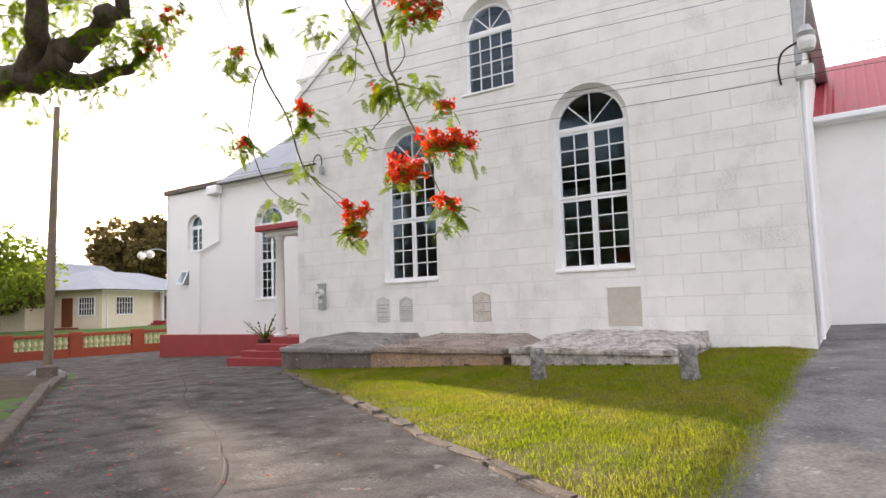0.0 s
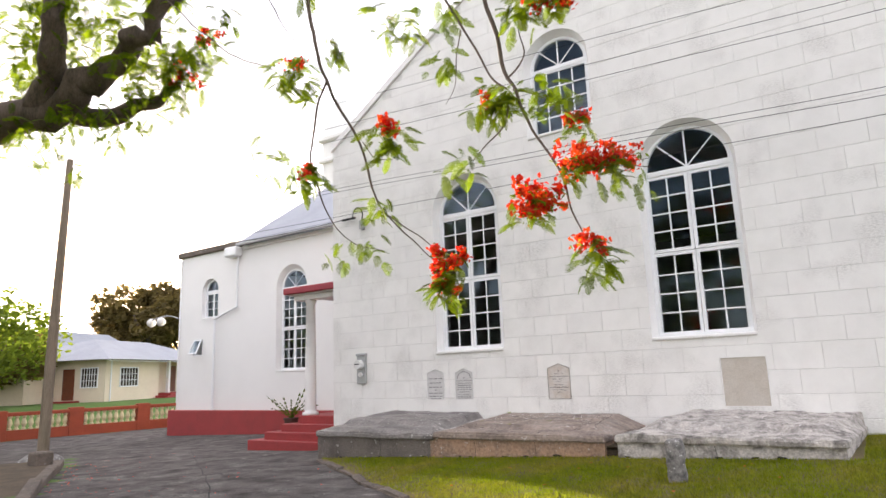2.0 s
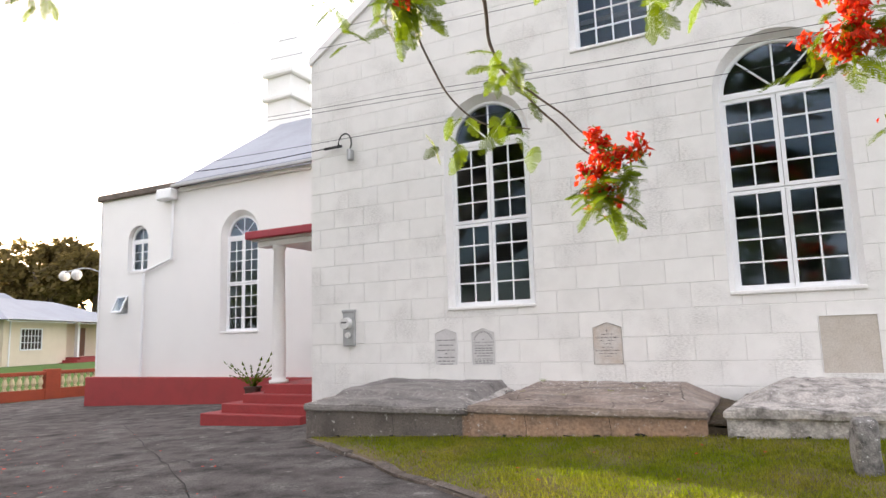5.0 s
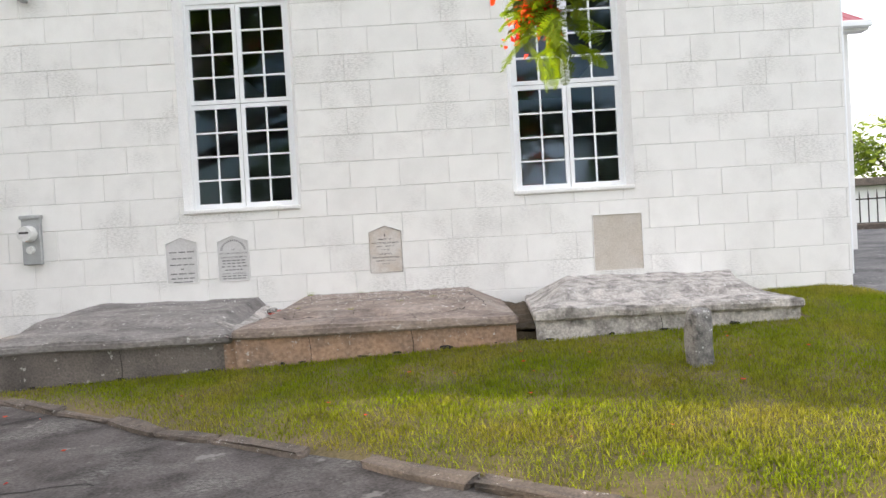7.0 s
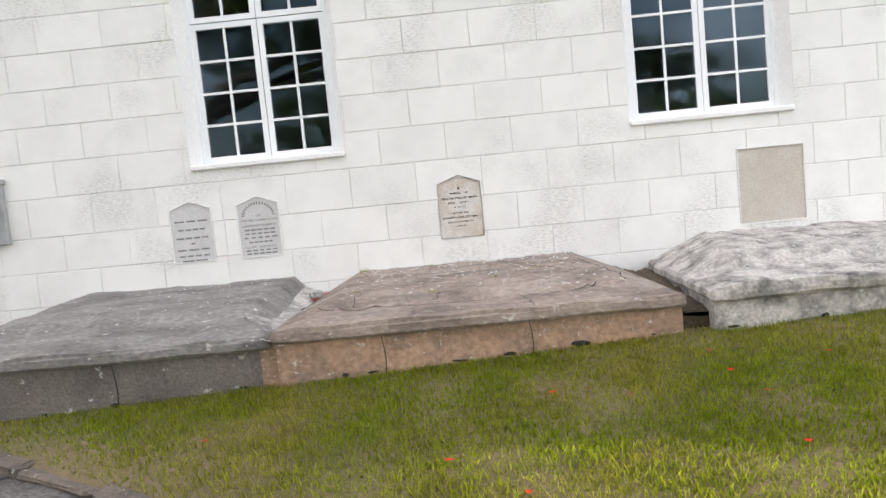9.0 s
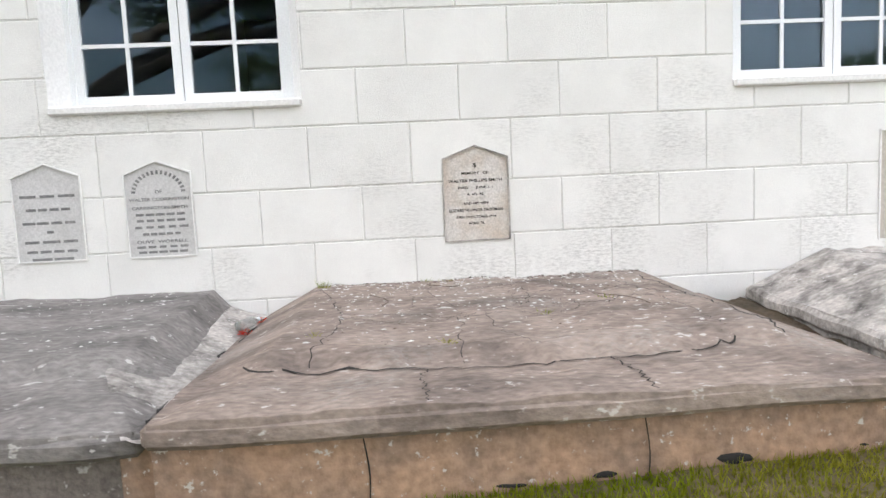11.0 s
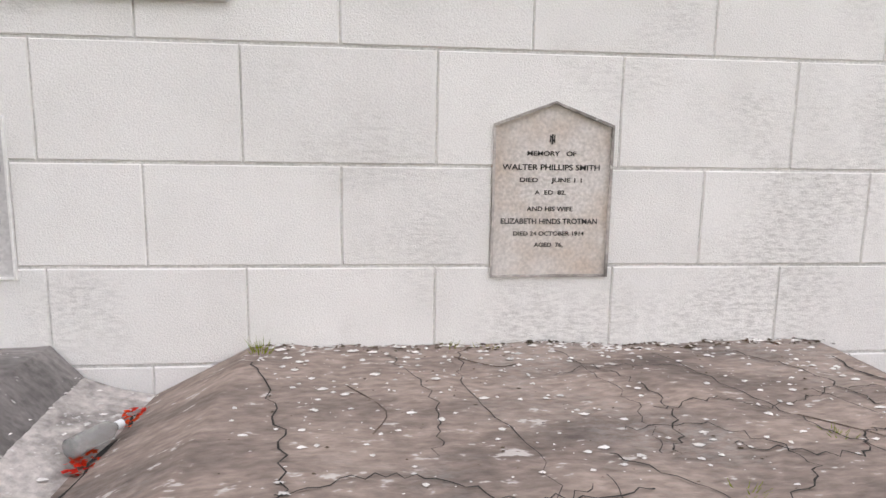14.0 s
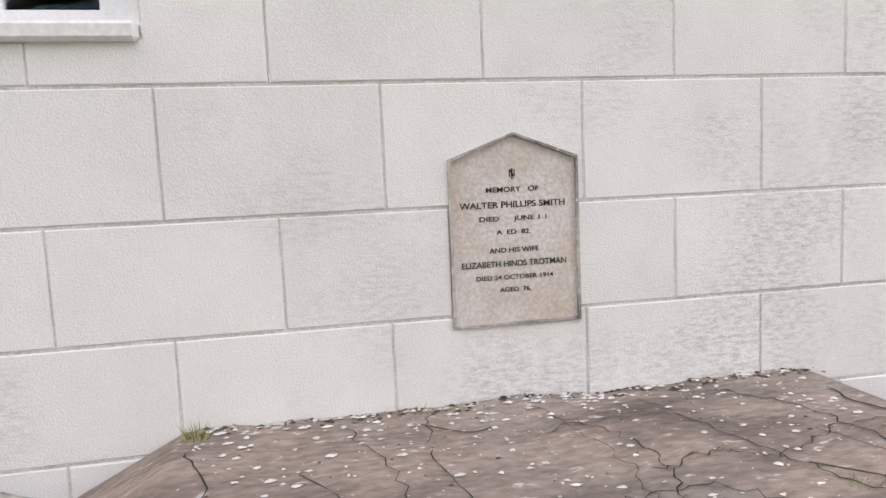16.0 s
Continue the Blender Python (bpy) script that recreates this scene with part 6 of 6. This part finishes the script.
tagged(soup("leaf_litter", *flakes(160, (-8.1, -5.7), (11.95, 13.5), LID[2], 10, (0.003, 0.010)), DIRT), "dark dry crumbs scattered over the lid", "debris", kind="stuff")
for k, pts in enumerate([((-7.35, 13.45), (-7.2, 13.36), (-7.12, 13.38)), ((-6.3, 12.9), (-6.1, 12.72), (-6.05, 12.55)), ((-7.75, 13.2), (-7.62, 13.0), (-7.66, 12.85))]):
    tagged(part("twig", tube(bmesh.new(), smooth_line([(x, y, LID[2](x, y) + 0.008) for x, y in pts], 4), 0.0022, 5), BARK), "thin dry twig lying on the tomb lid", "twig", "twigs on the lid")


def between(y, rows):
    """Linear steps through rows of (y, value)."""
    for (ya, va), (yb, vb) in zip(rows, rows[1:]):
        if y <= yb:
            return va + (vb - va) * (y - ya) / (yb - ya)
    return rows[-1][1]


def valley_edges(y):
    return between(y, [(11.45, -8.66), (12.05, -8.98), (13.6, -8.93)]), between(y, [(11.45, -8.58), (11.9, -8.21), (13.6, -8.155)])


def valley_z(x, y):
    """The mortar's height: low along the middle, rising to both lids."""
    xl, xr = valley_edges(y)
    low, rim = between(y, [(11.45, 0.60), (12.0, 0.63), (13.6, 0.70)]), between(y, [(11.45, 0.62), (12.0, 0.76), (13.6, 0.85)])
    mid = xl + (xr - xl) * 0.58
    t = (mid - x) / (mid - xl) if x < mid else (x - mid) / (xr - mid)
    return low + (rim - low) * min(1.0, max(0.0, t)) ** 1.6


def build_valley():
    bm = bmesh.new()
    nx, ny = 26, 30
    g = []
    for j in range(ny + 1):
        y = 11.46 + 2.136 * j / ny
        xl, xr = valley_edges(y)
        g.append([bm.verts.new((x, y, valley_z(x, y) + 0.008 * noise.noise((x * 8, y * 8, 1)))) for x in (xl - 0.02 + (xr - xl + 0.04) * i / nx for i in range(nx + 1))])
    for p, q in zip(g, g[1:]):
        for i in range(nx):
            bm.faces.new((p[i], p[i + 1], q[i + 1], q[i])).smooth = True
    tagged(part("mortar_valley", bm, STONE_PALE), "lime-spattered mortar valley between two tombs", "mortar", kind="structure")


build_valley()
bm = B(-5.34, -4.9, 11.56, 13.592, 0.15, 0.57)
bmesh.ops.subdivide_edges(bm, edges=bm.edges, cuts=11, use_grid_fill=True)
for v in bm.verts:
    if v.co.z > 0.5:
        v.co.z += 0.05 * noise.noise(v.co * 6) + 0.02 * noise.noise(v.co * 19) + 0.06 * (v.co.y - 12.6)
tagged(part("earth_fill", bm, DIRT), "dark earth and rubble in the gap between tombs", "earth", kind="structure")
tagged(part("mortar_fill", B(-8.735, -8.575, 11.53, 12.4, 0.0, 0.60, bevel=0.01), STONE_BASE), "stained mortar filling between two tomb bases", "mortar", kind="structure")
tagged(strip("crack", ((-8.64, 11.50), (-8.63, 11.8), (-8.57, 12.2), (-8.56, 12.7), (-8.51, 13.1), (-8.50, 13.4)), 0.016, TAR_AND_SHADE, "", 0.03, 77, 0.012, valley_z), "dark open crack along the mortar valley", "crack", "cracks in the tomb lids", "structure")
tagged(soup("lime_flakes", *flakes(190, (-9.0, -8.2), (12.5, 13.57), lambda x, y: valley_z(x, y) + 0.002, 6, (0.004, 0.022), dense=1.5), DEBRIS), "white limewash splashes in the valley", "debris", kind="stuff")


def build_bottle():
    b = thing("plastic_bottle", "clear empty plastic bottle lying among red petals", "bottle")
    body = lathe(bmesh.new(), [(0.026, 0.0), (0.034, 0.006), (0.034, 0.03), (0.032, 0.035), (0.034, 0.04), (0.034, 0.125), (0.030, 0.145), (0.016, 0.165), (0.013, 0.172)], 0, 0, 16)
    for f in body.faces:
        f.smooth = True
    part("body", body, BOTTLE, b)
    part("cap", lathe(bmesh.new(), [(0.0155, 0.172), (0.0155, 0.195), (0.013, 0.198)], 0, 0, 12), PVC, b, "white screw cap")
    b.matrix_basis = Matrix.Translation((-8.61, 13.06, 0.735)) @ Matrix.Rotation(radians(-32), 4, "Z") @ Matrix.Rotation(radians(-86), 4, "X")


build_bottle()
vz = lambda x, y: valley_z(x, y)
tagged(soup("fallen_petals", *petals(90, (-8.56, -8.42), (13.28, 13.44), vz, 15, size=0.5), PETAL), "red petals piled in the valley", "petals", kind="stuff")
tagged(soup("fallen_petals", *petals(70, (-8.60, -8.48), (12.98, 13.12), vz, 16, size=0.5), PETAL), "red petals beside the bottle", "petals", kind="stuff")


def weeds(x, y, z, n, h, seed, spread=0.05):
    rng = random.Random(seed)
    verts, faces = [], []
    for _ in range(n):
        a, r = rng.uniform(0, 6.3), rng.uniform(0, spread)
        px, py = x + r * math.cos(a), y + r * math.sin(a)
        hh, l, k = h * rng.uniform(0.4, 1), rng.uniform(0.005, 0.04), len(verts)
        verts += [(px - 0.002, py, z), (px + 0.002, py, z), (px + l * math.cos(a), py + l * math.sin(a) * 0.5 - 0.005, z + hh)]
        faces.append((k, k + 1, k + 2))
    tagged(soup("weed", verts, faces, GRASS), "small grassy weed growing from a crack", "weed", "weeds on the tombs")


for k, (x, y, n, h) in enumerate([(-8.1, 13.54, 26, 0.06), (-7.35, 13.57, 14, 0.035), (-7.2, 13.57, 10, 0.03), (-6.25, 12.78, 16, 0.03), (-7.3, 12.05, 22, 0.03), (-8.0, 12.25, 16, 0.03), (-6.7, 12.5, 14, 0.03)]):
    weeds(x, y, LID[2](x, y), n, h, k)
for k, (x, y) in enumerate([(-5.35, 13.4), (-5.3, 13.1), (-5.27, 12.6), (-5.27, 12.1)]):
    weeds(x, y, 0.5, 40, 0.14, 20 + k, 0.08)


# ---- stone blocks of the walls ----
BLOCK = 0.74
BEDS = [0.005, 0.415, 0.82, 1.215, 1.615, 2.06] + [2.06 + 0.40 * k for k in range(1, 30)]          # heights of the bed joints


def cut_by(openings, x0, x1, z0, z1):
    """The outlines that the openings leave of a block."""
    for cx, half in openings:
        zs = [z0 + (z1 - z0) * k / 40 for k in range(41)]
        inside = [z for z in zs if half(z) > 0 and cx - half(z) < x1 and cx + half(z) > x0]
        if not inside:
            continue
        wide = max(half(z) for z in inside)
        if x1 <= cx - wide + 0.01 or x0 >= cx + wide - 0.01:
            continue
        lo, hi = inside[0], inside[-1]
        steps = [lo + (hi - lo) * k / 8 for k in range(9)]
        left = [(cx - half(z), z) for z in steps if cx - half(z) > x0 + 0.004]
        right = [(cx + half(z), z) for z in steps if cx + half(z) < x1 - 0.004]
        if lo > z0 + 1e-6 and hi > z1 - 1e-6:                  # the opening begins within the block
            poly = [(x0, z0), (x1, z0)]
            poly += [(x1, z1)] + right[::-1] if right else [(x1, lo)]
            poly += left + [(x0, z1)] if left else [(x0, lo)]
            return [poly]
        if hi < z1 - 1e-6:                                     # it ends within the block
            poly = [(x1, z1), (x0, z1)]
            if left:
                poly += ([(x0, z0)] if left[0][1] <= z0 + 1e-6 else [(x0, left[0][1])]) + left
            else:
                poly += [(x0, hi)]
            if right:
                poly += right[::-1] + ([(x1, z0)] if right[0][1] <= z0 + 1e-6 else [(x1, right[0][1])])
            else:
                poly += [(x1, hi)]
            return [poly]
        out = []
        if len(left) > 1:
            out.append(([(x0, z0)] if left[0][1] <= z0 + 1e-6 else [(x0, left[0][1])]) + left + [(x0, z1)])
        if len(right) > 1:
            out.append(([(x1, z0)] if right[0][1] <= z0 + 1e-6 else [(x1, right[0][1])]) + right + [(x1, z1)])
        return out
    return [[(x0, z0), (x1, z0), (x1, z1), (x0, z1)]]


def arch_half(cx, ho, z0, spring):
    def half(z):
        if z < z0 - 0.055:
            return 0
        if z <= spring:
            return ho
        d = ho * ho - (z - spring) ** 2
        return math.sqrt(d) if d > 0 else 0
    return cx, half


def tablet_half(i):
    x0, x1, z0, z1 = TABLETS[i]
    w = (x1 - x0) / 2
    def half(z):
        if z < z0:
            return 0
        if z <= z1:
            return w
        return max(0, w * (1 - (z - z1) / 0.09)) if i < 3 else 0
    return (x0 + x1) / 2, half


def block_faces(poly, y):
    """A block's proud face with a chamfered edge, as vertices and faces."""
    n = len(poly)
    if sum(poly[i][0] * poly[(i + 1) % n][1] - poly[(i + 1) % n][0] * poly[i][1] for i in range(n)) < 0:
        poly = poly[::-1]
    cx, cz = sum(p[0] for p in poly) / n, sum(p[1] for p in poly) / n
    verts = [(x, y + 0.0065, z) for x, z in poly] + [(x + math.copysign(min(0.005, abs(cx - x)), cx - x), y - 0.001, z + math.copysign(min(0.005, abs(cz - z)), cz - z)) for x, z in poly]
    faces = [list(range(n, 2 * n))] + [[i, (i + 1) % n, n + (i + 1) % n, n + i] for i in range(n)]
    return verts, faces


def build_blocks(wall, x0, x1, ztop, openings, y, singles_below, seed):
    rng = random.Random(seed)
    hw = BLOCK / 2 - 0.0028
    wholes = {}
    for tall in {round(b - a, 3) for a, b in zip(BEDS, BEDS[1:])}:
        hh = tall / 2 - 0.005
        verts, faces = block_faces([(-hw, -hh), (hw, -hh), (hw, hh), (-hw, hh)], 0.0)
        wholes[tall] = bpy.data.meshes.new("stone_block")
        wholes[tall].from_pydata(verts, [], faces)
        wholes[tall].materials.append(WHITE)
    rest_v, rest_f = [], []
    for row, (z0, z1) in enumerate(zip(BEDS, BEDS[1:])):
        if z0 > ztop((x0 + x1) / 2):
            break
        start = -8.155 + (BLOCK / 2 if row % 2 else 0)
        k = math.floor((x0 - start) / BLOCK)
        while start + k * BLOCK < x1:
            a, b = max(x0, start + k * BLOCK) + 0.0028, min(x1, start + (k + 1) * BLOCK) - 0.0028
            k += 1
            if b - a < 0.03 or min(ztop(a), ztop(b)) < z0 + 0.05:
                continue
            lo, hi = z0 + 0.005, z1 - 0.005
            if min(ztop(a), ztop(b)) < hi:
                polys = [[(a, lo), (b, lo), (b, min(hi, ztop(b) - 0.01)), (a, min(hi, ztop(a) - 0.01))]]
            else:
                hit = [cx for cx, half in openings if any(half(z) > 0 and a < cx + half(z) and b > cx - half(z) for z in (lo, (lo + hi) / 2, hi))]
                m = sum(hit) / len(hit) if len(hit) == 2 else b
                polys = cut_by(openings, a, m, lo, hi) + (cut_by(openings, m, b, lo, hi) if m < b else [])
            for poly in polys:
                full = len(poly) == 4 and abs(b - a - 2 * hw) < 1e-6 and poly[0] == (a, lo) and poly[2] == (b, hi)
                if full and z0 < singles_below:
                    ob = new("stone_block", wholes[round(z1 - z0, 3)])
                    ob.parent = wall
                    ob.location = ((a + b) / 2, y + rng.uniform(-0.0015, 0.0015), (lo + hi) / 2)
                elif z0 < singles_below and singles_below > 0:
                    soup("stone_block", *block_faces(poly, y), WHITE, wall)
                else:
                    v, f = block_faces(poly, y)
                    n0 = len(rest_v)
                    rest_v += v
                    rest_f += [[i + n0 for i in q] for q in f]
    tagged(soup("stone_block", rest_v, rest_f, WHITE, wall), kind="stuff")


build_blocks(wall_north, XL, XR, lambda x: gable_z(x) - 0.02, [arch_half(cx, ho, z0, sp + OPEN_TOP) for cx, hw, z0, sp, ho in WINDOWS] + [tablet_half(i) for i in range(4)], FY, 4.9, 1)
